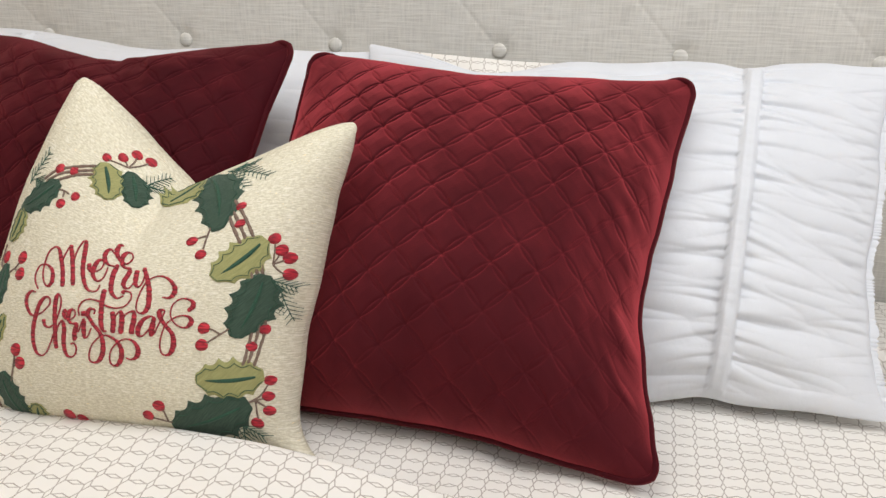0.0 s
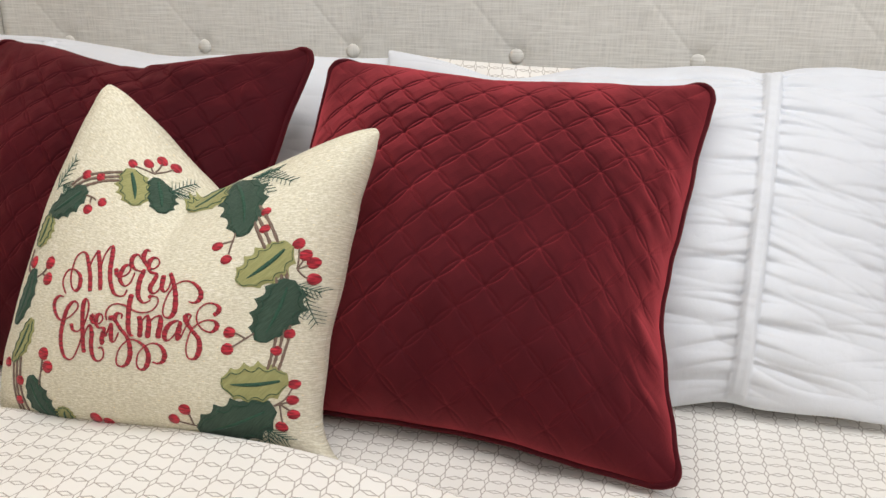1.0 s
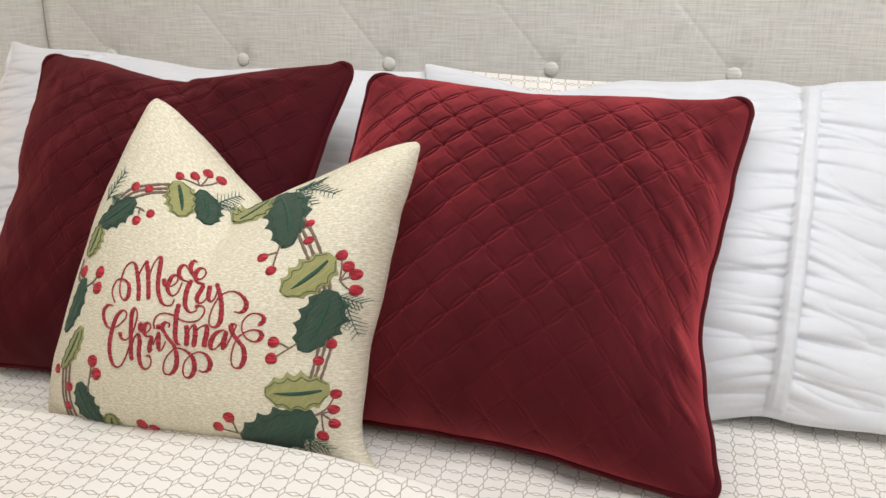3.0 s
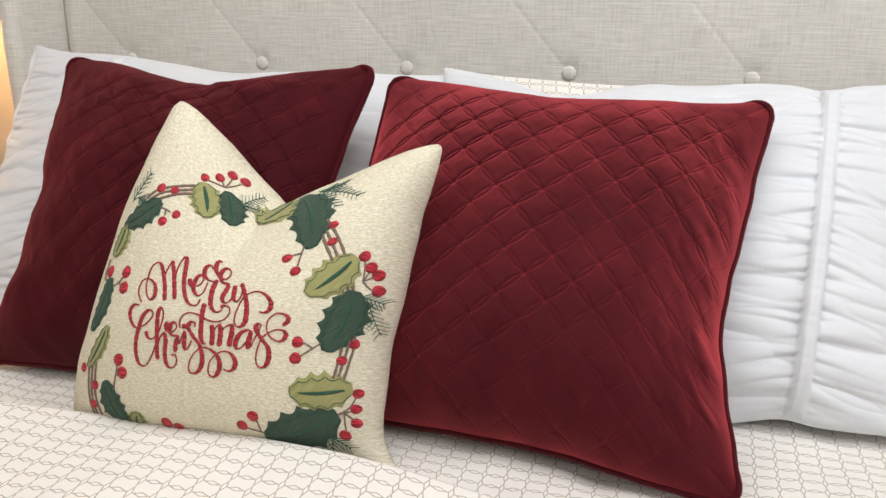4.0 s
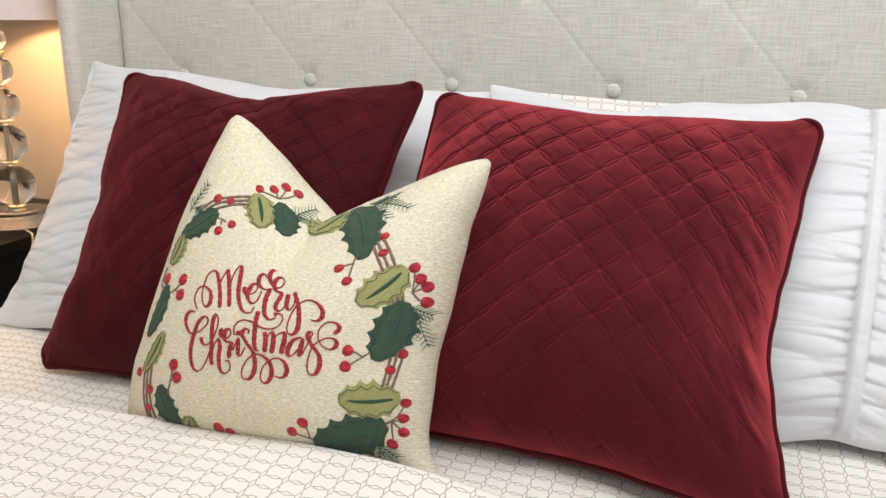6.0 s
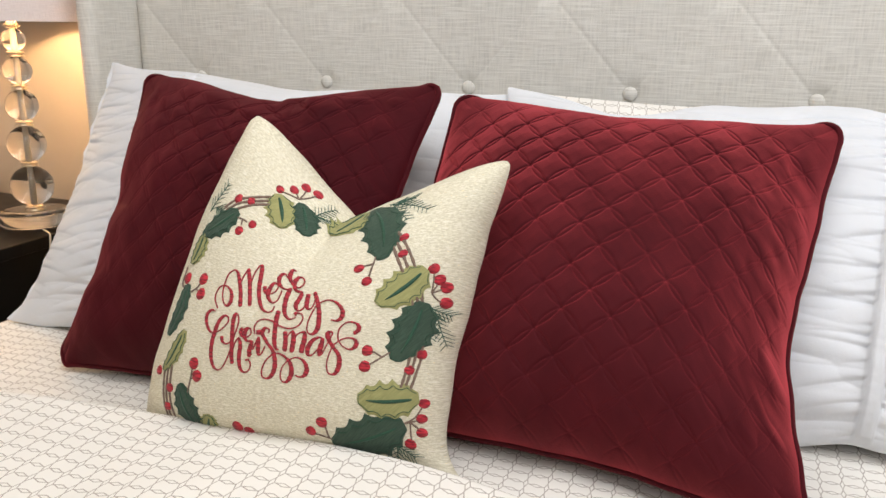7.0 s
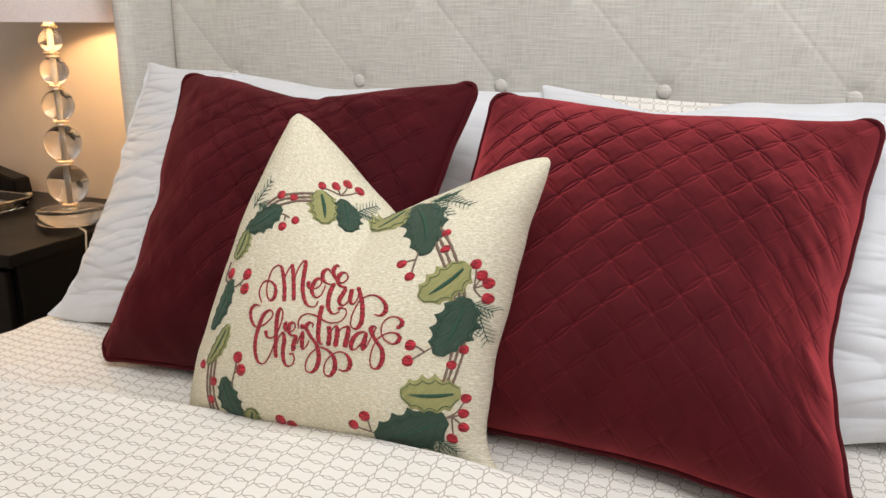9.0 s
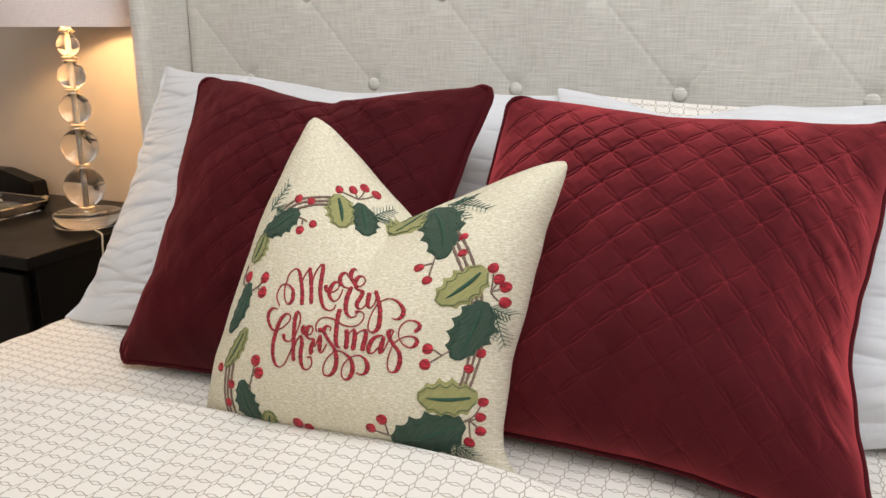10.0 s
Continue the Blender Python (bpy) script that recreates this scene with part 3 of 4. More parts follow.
# ---- velvet cushions ----
def quilted(amount, seed):
    """Quilting in diamonds whose sides are slim petals, two stitched arcs each; the thread pulls the cloth down stitch by stitch."""
    def relief(c, u, v):
        x, z = u * c.w / 2 + 0.0195, v * c.h / 2 - 0.0226
        x, z = x + 0.0015 * fnoise(u * 3 + seed, v * 3, 2), z + 0.0015 * fnoise(u * 3, v * 3 + seed, 2)
        d = 0.0589
        a, b = (x + z) / d, (x - z) / d
        fa, fb = a - np.floor(a), b - np.floor(b)
        da, db = np.minimum(fa, 1 - fa), np.minimum(fb, 1 - fb)
        la, lb = 0.082 * np.sin(np.pi * fb), 0.082 * np.sin(np.pi * fa)
        dash_a, dash_b = 0.8 + 0.2 * np.sin(b * 82), 0.8 + 0.2 * np.sin(a * 82)
        ga = np.exp(-((da - la) / 0.023) ** 2) * dash_a
        gb = np.exp(-((db - lb) / 0.023) ** 2) * dash_b
        puff = np.clip((da - la) * (db - lb) * 6.5, 0, 1) ** 0.45 * (da > la) * (db > lb)
        petal = np.maximum(np.clip(1 - (da / (la + 1e-4)) ** 2, 0, 1) * np.sin(np.pi * fb), np.clip(1 - (db / (lb + 1e-4)) ** 2, 0, 1) * np.sin(np.pi * fa))
        node = np.exp(-((da ** 2 + db ** 2) / 0.008))
        h = 0.0030 * puff + 0.0006 * petal - 0.0019 * np.maximum(ga, gb) - 0.0022 * node
        tone = (0.85 + 0.4 * fnoise(u * 2 + seed, v * 2, 2)) * (0.45 + 0.55 * smooth(-1.0, -0.35, v)) * (1 - 0.45 * smooth(0.55, 1.0, np.abs(u))) * (1 - 0.55 * smooth(0.6, 0.95, v))
        if seed > 10:
            tone = tone * (0.15 + 0.85 * smooth(-0.7, 0.4, u + 0.5 * v))
        # puckers that run in from the side seams
        x, z = u * c.w / 2, v * c.h / 2
        rim = np.exp(-(1 - np.abs(u)) / np.where(u > 0, 0.24, 0.10))
        fold = fnoise(x * 24 + seed, (z + 0.85 * np.abs(x)) * 30, 2)
        puck = rim * (0.0055 * fold - 0.0020 * np.exp(-np.abs(fold) * 3)) * (0.6 + 0.4 * smooth(0.9, 0.3, v))
        soft = (0.0075 if seed > 10 else 0.0045) * fnoise(u * 2.6 + seed, v * 2.6 + seed, 2)
        if seed > 10:
            crush = fnoise(x * 24 + z * 10, z * 18, 2)
            soft = soft + (0.0050 * crush - 0.0012 * np.exp(-np.abs(crush) * 4)) * (smooth(0.3, 0.85, v) + 0.35)
        return h * amount * tone + puck + soft
    return relief


def build_velvet(cloth, tl, tr, bl, br, half, chop, seed, pinch, quilt, label, hem=None):
    c = Cushion(tl, tr, bl, br, half, pinch=pinch[1], pinch_left=pinch[0], round_=0.13, chop=chop, relief=quilted(quilt, seed), power=0.60, soft=True, sag=0.14, pinch_top=0.085, wavy=0.005, hem=hem)
    ob = thing("velvet_cushion", tuple((c.c[2] + c.c[3]) / 2), label, "cushion", "velvet cushions")
    put_mesh("cover", c.mesh("cover", 520, 60), cloth, ob)
    # the piping lies over the back along the upper edge
    n = 90
    back = np.zeros(4 * n)
    back[2 * n:3 * n] = smooth(0.97, 0.75, np.abs(np.linspace(-1, 1, n, endpoint=False)))
    v, f = sweep(c.rim(n) - 0.014 * back[:, None] * c.N, 0.0048, 8, True)
    put_mesh("piping", mesh_from("piping", v, f), PIPING, ob, "dark red velvet piping")
    return c


vel_r = build_velvet(VELVET, (-0.215, -0.360, 1.140), (0.338, -0.352, 1.120), (-0.235, -0.675, 0.719), (0.325, -0.715, 0.718), 0.108, (0.0, 0, 0.5), 3.0, (0.07, 0.14), 1.0,
                     "crimson quilted velvet cushion with piped edge, propped on white pillows")
# same fabric as the right cushion; its darker look comes from the shaded copy
vel_l = build_velvet(VELVET_SHADED, (-0.800, -0.372, 1.153), (-0.222, -0.395, 1.155), (-0.772, -0.688, 0.718), (-0.235, -0.680, 0.722), 0.105, (0.024, 0.05, 0.85), 11.0, (0.16, 0.14), 1.25,
                     "crimson quilted velvet cushion in a duller, shaded velvet copy, with a dented top edge",
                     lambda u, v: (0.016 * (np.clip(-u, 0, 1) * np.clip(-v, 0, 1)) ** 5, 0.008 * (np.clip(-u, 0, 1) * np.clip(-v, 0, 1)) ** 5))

# ---- the embroidered cushion ----
def slubs(c, u, v):
    return 0.0022 * fnoise(u * 2.2 + 4, v * 2.2, 2)


cream = Cushion((-0.408, -0.632, 1.122), (-0.051, -0.612, 1.081), (-0.490, -0.790, 0.722), (-0.082, -0.760, 0.720), 0.130, pinch=0.09, round_=0.05,
                chop=(0.098, 0.03, 1.0), relief=slubs, power=0.45, pinch_left=-0.035, tail=0.20, wavy=0.003)
xmas = thing("embroidered_cushion", tuple((cream.c[2] + cream.c[3]) / 2), "cream linen cushion embroidered with a holly wreath and red script", "cushion")
put_mesh("cover", cream.mesh("cover", 200, 60), CREAM, xmas)

# ---- bedside ----
def build_nightstand():
    x1, y0, top = -1.335, -0.355, 0.738
    ns = thing("nightstand", (-1.7, -0.14, 0.0), "dark espresso wood nightstand with a drawer", "nightstand")
    bm = bmesh.new()
    box(bm, (-2.09, y0, top - 0.03), (x1, 0.19, top), 0.003)
    part("top", bm, ESPRESSO, ns, smooth=False)
    bm = bmesh.new()
    box(bm, (-2.08, y0 + 0.03, 0.08), (x1 - 0.012, 0.185, top - 0.03), 0.003)
    part("carcass", bm, ESPRESSO, ns, smooth=False)
    for z0, z1 in ((0.40, top - 0.045), (0.10, 0.385)):
        bm = bmesh.new()
        box(bm, (-2.06, y0 + 0.008, z0), (x1 - 0.03, y0 + 0.028, z1), 0.003)
        part("drawer", bm, ESPRESSO, ns, smooth=False)
    for x in (-2.05, x1 - 0.05):
        for y in (y0 + 0.05, 0.15):
            bm = bmesh.new()
            box(bm, (x - 0.02, y - 0.02, 0.0), (x + 0.02, y + 0.02, 0.085), 0.003)
            part("leg", bm, ESPRESSO, ns, smooth=False)


build_nightstand()


def build_lamp():
    x, y, z = -1.458, -0.056, 0.739
    lamp = thing("table_lamp", (x, y, z), "table lamp of stacked crystal balls with a pale drum shade, lit", "lamp")
    add = lambda name, prof, mat, label="", n=48: put_mesh(name, mesh_from(name, *lathe(prof, n, (x, y, 0))), mat, lamp, label)
    add("base", [(0.001, z), (0.082, z), (0.085, z + 0.004), (0.085, z + 0.028), (0.082, z + 0.032), (0.001, z + 0.032)], GLASS, "clear round glass base", 64)
    balls = [(0.836, 0.0510), (0.941, 0.0455), (1.036, 0.0385), (1.119, 0.0335), (1.192, 0.0272)]
    low = z + 0.032
    for zc, r in balls:
        a = np.linspace(-np.pi / 2, np.pi / 2, 28)
        add("crystal_ball", [(max(0.001, r * math.cos(q)), zc + r * math.sin(q)) for q in a], GLASS, "clear crystal ball")
        gap = zc - r - low
        mid = low + gap / 2
        add("collar", [(0.006, low - 0.003), (0.018, low), (0.021, mid - 0.004), (0.013, mid - 0.001), (0.013, mid + 0.001), (0.021, mid + 0.004), (0.018, low + gap), (0.006, low + gap + 0.003)], BRASS, "champagne metal collar", 24)
        low = zc + r
    add("rod", [(0.0050, 0.775), (0.0050, 1.40)], SILVER, "", 16)
    add("socket", [(0.012, low), (0.02, low + 0.006), (0.012, low + 0.014), (0.014, low + 0.06), (0.008, low + 0.07)], BRASS, "", 24)
    # drum shade: an open shell with thickness
    r0, r1, z0, z1 = 0.215, 0.195, 1.236, 1.50
    n = 96
    a = np.linspace(0, 2 * np.pi, n + 1)
    rows = [(r0, z0), (r1, z1), (r1 - 0.003, z1), (r0 - 0.003, z0), (r0, z0)]
    P = np.array([[(x + r * np.cos(q), y + r * np.sin(q), zz) for q in a] for r, zz in rows])
    uv = np.array([[(q * 0.2, zz) for q in a] for r, zz in rows])
    me = mesh_from("shade", P.reshape(-1, 3), grid_faces(n + 1, len(rows)).tolist(), uv.reshape(-1, 2))
    put_mesh("shade", me, SHADE, lamp, "pale pink fabric drum shade")
    em = Nodes("warm_bulb")
    em.put("Base Color", (1, 0.8, 0.5, 1))
    em.put("Emission Color", (1, 0.72, 0.4, 1))
    em.put("Emission Strength", 12.0)
    ang = np.linspace(-np.pi / 2, np.pi / 2, 14)
    ob = add("bulb", [(max(0.001, 0.028 * math.cos(q)), 1.36 + 0.034 * math.sin(q)) for q in ang], em.mat, "glowing bulb", 24)
    ob.visible_shadow = False


build_lamp()

# ---- embroidery on the cream cushion ----
def mat_thread(name, colour, dark, lines=480.0, hatch=True):
    """Satin stitches, or twill felt: fine lines across the piece."""
    m = Nodes(name, 0.62 if hatch else 0.85)
    v = m.uv()
    n = m.noise(m.scaled(v, lines, 60.0), 1.0, 2.0)
    big = m.noise(v, 90.0, 2.0)
    c = m.mix(m.ramp(n, 0.42, 0.58, 0, 1), colour, dark)
    m.put("Base Color", m.mix(m.ramp(big, 0.35, 0.7, 0, 0.4), c, dark))
    m.put("Specular IOR Level", 0.35 if hatch else 0.15)
    m.put("Sheen Weight", 0.1)
    m.bump(n, 0.0016 if hatch else 0.0006, 1.0)
    return m.mat


RED = mat_thread("red_thread", (0.52, 0.030, 0.050), (0.15, 0.005, 0.012), 430.0)
BERRY = mat_thread("berry_red_thread", (0.60, 0.028, 0.048), (0.20, 0.006, 0.014), 430.0)
TWIG = mat_thread("twig_brown_thread", (0.23, 0.155, 0.115), (0.15, 0.10, 0.075))
DARK = mat_thread("dark_green_felt", (0.062, 0.102, 0.072), (0.036, 0.064, 0.045), 1100.0, False)
LIGHT = mat_thread("olive_green_felt", (0.37, 0.36, 0.155), (0.28, 0.28, 0.115), 1100.0, False)
NEEDLE = mat_thread("pine_green_thread", (0.035, 0.115, 0.075), (0.022, 0.07, 0.048))
VEIN = mat_thread("vein_green_thread", (0.02, 0.085, 0.045), (0.015, 0.06, 0.035))


def on_cream(u, v, lift):
    """Points a little proud of the cushion's cloth, and the normals there."""
    u, v = np.asarray(u, float), np.asarray(v, float)
    u, v = np.clip(u, -0.995, 0.995), np.clip(v, -0.995, 0.995)
    e = 0.004
    p = cream.at(u, v)
    n = np.cross(cream.at(u + e, v) - p, cream.at(u, v + e) - p)
    n /= np.linalg.norm(n, axis=-1)[..., None] + 1e-12
    return p + n * np.asarray(lift)[..., None], n


def curve_through(points, per=7):
    """A smooth run through control points."""
    p = np.array(points, float)
    q = np.concatenate([[2 * p[0] - p[1]], p, [2 * p[-1] - p[-2]]])
    t = np.linspace(0, 1, per, endpoint=False)[:, None]
    out = [0.5 * (2 * q[i] + (q[i + 1] - q[i - 1]) * t + (2 * q[i - 1] - 5 * q[i] + 4 * q[i + 1] - q[i + 2]) * t * t
                  + (3 * q[i] - q[i - 1] - 3 * q[i + 1] + q[i + 2]) * t ** 3) for i in range(1, len(q) - 2)]
    return np.concatenate(out + [p[-1:]])


def ribbon(uv, width, lift=0.0012):
    """A padded strip of stitches along uv, width metres wide at each point. Returns verts and faces."""
    uv = np.asarray(uv)
    p, n = on_cream(uv[:, 0], uv[:, 1], np.full(len(uv), 0.0))
    tan = np.gradient(p, axis=0)
    tan /= np.linalg.norm(tan, axis=1)[:, None] + 1e-12
    side = np.cross(n, tan)
    cols = []
    for k, h in ((-1.0, 0.0), (-0.7, 0.8), (0.0, 1.0), (0.7, 0.8), (1.0, 0.0)):
        cols.append(p + side * (k * np.asarray(width) / 2)[:, None] + n * (0.0004 + h * lift))
    run = np.concatenate([[0], np.cumsum(np.linalg.norm(np.diff(p, axis=0), axis=1))])
    across = np.array((-1.0, -0.7, 0.0, 0.7, 1.0)) * 0.001
    tex = np.stack(np.broadcast_arrays(run[:, None], across[None]), -1)
    return np.stack(cols, 1).reshape(-1, 3), grid_faces(5, len(uv)).tolist(), tex.reshape(-1, 2)


def merged(pieces):
    verts, faces, tex, base = [], [], [], 0
    for v, f, t in pieces:
        tex.append(t)
        verts.append(np.asarray(v))
        faces += [tuple(int(i) + base for i in q) for q in f]
        base += len(v)
    return np.concatenate(verts), faces, np.concatenate(tex)


def letter(*strokes):
    """One embroidered script letter: thin where the pen rises, broad where it falls."""
    pieces = []
    for s in strokes:
        uv = curve_through(s)
        d = np.gradient(uv, axis=0)
        fall = np.clip(-d[:, 1] / (np.hypot(d[:, 0], d[:, 1]) + 1e-9), 0, 1)
        w = 0.0016 + 0.0042 * fall ** 1.6
        w = np.convolve(np.pad(w, 4, mode="edge"), np.ones(9) / 9, "valid")
        w[0], w[-1] = w[0] * 0.6, w[-1] * 0.6
        w = w * (1 + 0.16 * np.sin(np.arange(len(w)) * 2.4) * np.sin(np.arange(len(w)) * 0.9 + 1))
        pieces.append(ribbon(uv, w))
    put_mesh("letter", mesh_from("letter", *merged(pieces)), RED, xmas)


def stem(points, width):
    uv = curve_through(points, 8)
    w = np.full(len(uv), width) * (1 + 0.15 * np.sin(np.arange(len(uv)) * 1.7))
    put_mesh("stem", mesh_from("stem", *ribbon(uv, w, 0.0010)), TWIG, xmas, "brown embroidered twig")


def berries(*centres):
    for k, (u, v) in enumerate(centres):
        r = 0.0063 * (1 + 0.12 * math.sin(7.0 * u + 3 * v))
        rings = [(0.0, 0.0022), (0.45, 0.0021), (0.8, 0.0016), (1.0, 0.0003)]
        verts, faces, tex = [], [], []
        n = 24
        for q, h in rings:
            a = np.linspace(0, 2 * np.pi, n, endpoint=False)
            rr = q * r * (1 + 0.03 * np.sin(3 * a + k))
            p, _ = on_cream(u + rr * np.cos(a) * 2 / cream.w, v + 1.08 * rr * np.sin(a) * 2 / cream.h, np.full(n, h))
            verts.append(p)
            tex.append(np.stack([rr * np.sin(a) + 0.3 * k, rr * np.cos(a)], -1))
        for i in range(3):
            for j in range(n):
                l = (j + 1) % n
                faces.append((i * n + j, (i + 1) * n + j, (i + 1) * n + l, i * n + l))
        put_mesh("berry", mesh_from("berry", np.concatenate(verts), faces, np.concatenate(tex)), BERRY, xmas, "red embroidered berry")


def leaf(material, root, tip, width):
    """A holly leaf cut from felt: spiky, a stitched rim, and a satin vein down its middle."""
    root, tip = np.array(root), np.array(tip)
    s = np.array((cream.w / 2, cream.h / 2))
    axis = (tip - root) * s
    length = np.linalg.norm(axis)
    axis /= length
    cross = np.array((-axis[1], axis[0]))
    n, k = 81, 11
    x = np.linspace(0, 1, n)
    body = np.sin(np.pi * np.clip(x * 0.94 + 0.03, 0, 1) ** 0.92) ** 0.6
    teeth = (1 - np.abs(np.sin(np.pi * (x * 4.6 + 0.2)))) ** 1.1
    half = width / 2 * 1.36 * body * (0.82 + 0.27 * teeth)
    half[-1] = 0.0004
    y = np.linspace(-1, 1, k)
    X, Y = np.meshgrid(x, y, indexing="ij")
    bow = 0.05 * length * np.sin(np.pi * X)
    loc = root + (axis * (X * length)[..., None] + cross * (Y * half[:, None] + bow)[..., None]) / s
    lift = np.where(np.abs(Y) > 0.95, 0.0003, 0.0019) + 0.0006 * np.exp(-((np.abs(Y) - 0.75) / 0.08) ** 2) * -1
    p, _ = on_cream(loc[..., 0], loc[..., 1], lift)
    kind = "dark green felt holly leaf" if material is DARK else "olive green felt holly leaf"
    ob = put_mesh("leaf", mesh_from("leaf", p.reshape(-1, 3), grid_faces(k, n).tolist(), (loc.reshape(-1, 2) * s) @ np.array(((0.8, 0.6), (-0.6, 0.8)))), material, xmas, kind)
    mid = root + (axis * (np.linspace(0.12, 0.85, 24) * length)[:, None] + cross * (0.05 * length * np.sin(np.pi * np.linspace(0.12, 0.85, 24)))[:, None]) / s
    w = 0.0055 * np.sin(np.pi * np.linspace(0.12, 1.0, 24)) ** 0.7 + 0.0004
    vein = put_mesh("vein", mesh_from("vein", *ribbon(mid, w * min(1.0, width / 0.03), 0.0026)), VEIN, xmas)
    rim = np.concatenate([loc[3:-2, 1], loc[3:-2, -2][::-1]]) * 0.9 + 0.1 * np.concatenate([loc[3:-2, k // 2], loc[3:-2, k // 2][::-1]])
    stitch = put_mesh("stitching", mesh_from("stitching", *ribbon(rim, np.full(len(rim), 0.0009), 0.0022)), VEIN, xmas)
    stitch.parent = ob
    stitch.matrix_parent_inverse = Matrix.Identity(4)
    vein.parent = ob
    vein.matrix_parent_inverse = Matrix.Identity(4)


def sprig(root, tip, count):
    """A pine sprig: a fine stalk with needles slanting off both sides."""
    root, tip = np.array(root), np.array(tip)
    s = np.array((cream.w / 2, cream.h / 2))
    axis = (tip - root) * s
    length = np.linalg.norm(axis)
    axis /= length
    cross = np.array((-axis[1], axis[0]))
    line = lambda a, b, w: ribbon(np.linspace(a, b, 6), np.linspace(w, w * 0.5, 6), 0.0007)
    pieces = [line(root, tip, 0.0015)]
    count = max(4, round(count * 0.75))
    for i in range(count):
        q = (i + 0.4) / count
        at = root + axis * length * q / s
        for side in (-1, 1):
            reach = 0.0140 * (1 - 0.45 * q) * (1 + 0.2 * math.sin(5 * i + side))
            pieces.append(line(at, at + (axis * 0.75 + cross * side * 0.75) * reach / s, 0.0010))
    put_mesh("pine_sprig", mesh_from("pine_sprig", *merged(pieces)), NEEDLE, xmas, "embroidered dark green pine sprig")


leaf(DARK, (-.578, .433), (-.782, .215), .026)
leaf(LIGHT, (-.763, .226), (-.785, .034), .021)
leaf(DARK, (-.737, -.079), (-.788, -.397), .019)
leaf(LIGHT, (-.631, -.342), (-.754, -.602), .017)
leaf(DARK, (-.479, -.927), (-.596, -.654), .026)
leaf(LIGHT, (-.405, -.945), (-.366, -.824), .020)
leaf(LIGHT, (-.4, .672), (-.246, .461), .036)
leaf(DARK, (-.239, .728), (-.086, .5), .031)
leaf(LIGHT, (.195, .85), (.045, .62), .056)
leaf(DARK, (.225, .858), (.488, .303), .038)
leaf(LIGHT, (.757, .252), (.546, .004), .038)
leaf(DARK, (.798, .048), (.73, -.317), .037)
leaf(LIGHT, (.88, -.517), (.548, -.563), .038)
leaf(DARK, (.821, -.681), (.412, -.875), .042)
leaf(LIGHT, (.09, -.99), (.101, -.919), .015)
berries((-.411, .713), (-.336, .783), (-.292, .867), (-.211, .899), (-.63, .504), (-.536, .527))
berries((-.511, .318), (-.444, .39), (-.622, -.03), (-.598, -.118), (-.779, -.049), (-.507, -.522))
berries((-.47, -.593), (-.687, -.697), (-.705, -.817), (-.809, -.61), (-.19, -.876), (-.12, -.901))
berries((.365, .239), (.442, .149), (.562, .469), (.595, .347), (.804, .255), (.852, .191))
berries((.898, .15), (.914, .058), (.562, -.277), (.564, -.37), (.866, -.26), (.816, -.359))
berries((.912, -.547), (.907, -.639), (.913, -.723), (.854, -.801), (.286, -.812), (.353, -.741))
stem([(-.272, .743), (-.355, .719), (-.402, .699)], .0020)
stem([(-.272, .743), (-.305, .766)], .0020)
stem([(-.272, .743), (-.271, .806), (-.282, .853)], .0020)
stem([(-.272, .743), (-.233, .809), (-.213, .872)], .0020)
stem([(-.572, .39), (-.527, .396), (-.485, .388)], .0020)
stem([(-.527, .396), (-.515, .358)], .0020)
stem([(-.692, -.121), (-.649, -.087), (-.627, -.048)], .0020)
stem([(-.66, -.096), (-.627, -.105)], .0020)
stem([(-.533, -.716), (-.515, -.617), (-.51, -.547)], .0020)
stem([(-.515, -.617), (-.482, -.602)], .0020)
stem([(.438, .366), (.441, .279), (.446, .181)], .0020)
stem([(.437, .271), (.387, .255)], .0020)
stem([(.827, .106), (.82, .18), (.81, .235)], .0020)
stem([(.827, .106), (.845, .156)], .0020)
stem([(.827, .106), (.865, .128), (.891, .142)], .0020)
stem([(.827, .106), (.866, .07), (.905, .056)], .0020)
stem([(.718, -.246), (.66, -.297), (.588, -.357)], .0020)
stem([(.651, -.302), (.607, -.281), (.572, -.276)], .0020)
stem([(.821, -.678), (.872, -.636), (.905, -.565)], .0020)
stem([(.821, -.678), (.893, -.65)], .0020)
stem([(.851, -.666), (.901, -.704)], .0020)
stem([(.851, -.666), (.861, -.779)], .0020)
stem([(.469, -.856), (.398, -.838), (.299, -.82)], .0020)
stem([(.391, -.839), (.376, -.773), (.356, -.755)], .0020)
stem([(-.12, -.901), (-.112, -.942)], .0020)
stem([(-.19, -.876), (-.189, -.96)], .0020)
stem([(.455, .58), (.572, .438), (.671, .296), (.755, .139), (.825, -.057), (.865, -.253), (.854, -.371), (.827, -.497)], .0038)
stem([(.455, .54), (.56, .39), (.65, .258), (.74, .103), (.801, -.06), (.835, -.257), (.82, -.391), (.796, -.494)], .0038)
stem([(.472, .489), (.544, .358), (.634, .221), (.724, .067), (.772, -.063), (.805, -.261), (.792, -.411), (.772, -.497)], .0038)
stem([(-.696, .416), (-.641, .491), (-.554, .548), (-.43, .625)], .0038)
stem([(-.673, .407), (-.608, .48), (-.521, .535), (-.415, .6)], .0038)
stem([(-.638, .41), (-.557, .477), (-.491, .525), (-.4, .575)], .0038)
stem([(-.717, -.561), (-.715, -.738), (-.682, -.915)], .0038)
stem([(-.685, -.555), (-.684, -.732), (-.646, -.909)], .0038)
stem([(-.75, -.594), (-.742, -.742), (-.715, -.888)], .0038)
stem([(-.833, .015), (-.817, -.088), (-.744, -.107)], .0038)
sprig((-.813, .36), (-.768, .56), 8)
sprig((-.773, .397), (-.716, .387), 5)
sprig((-.125, .70), (-.062, .91), 9)
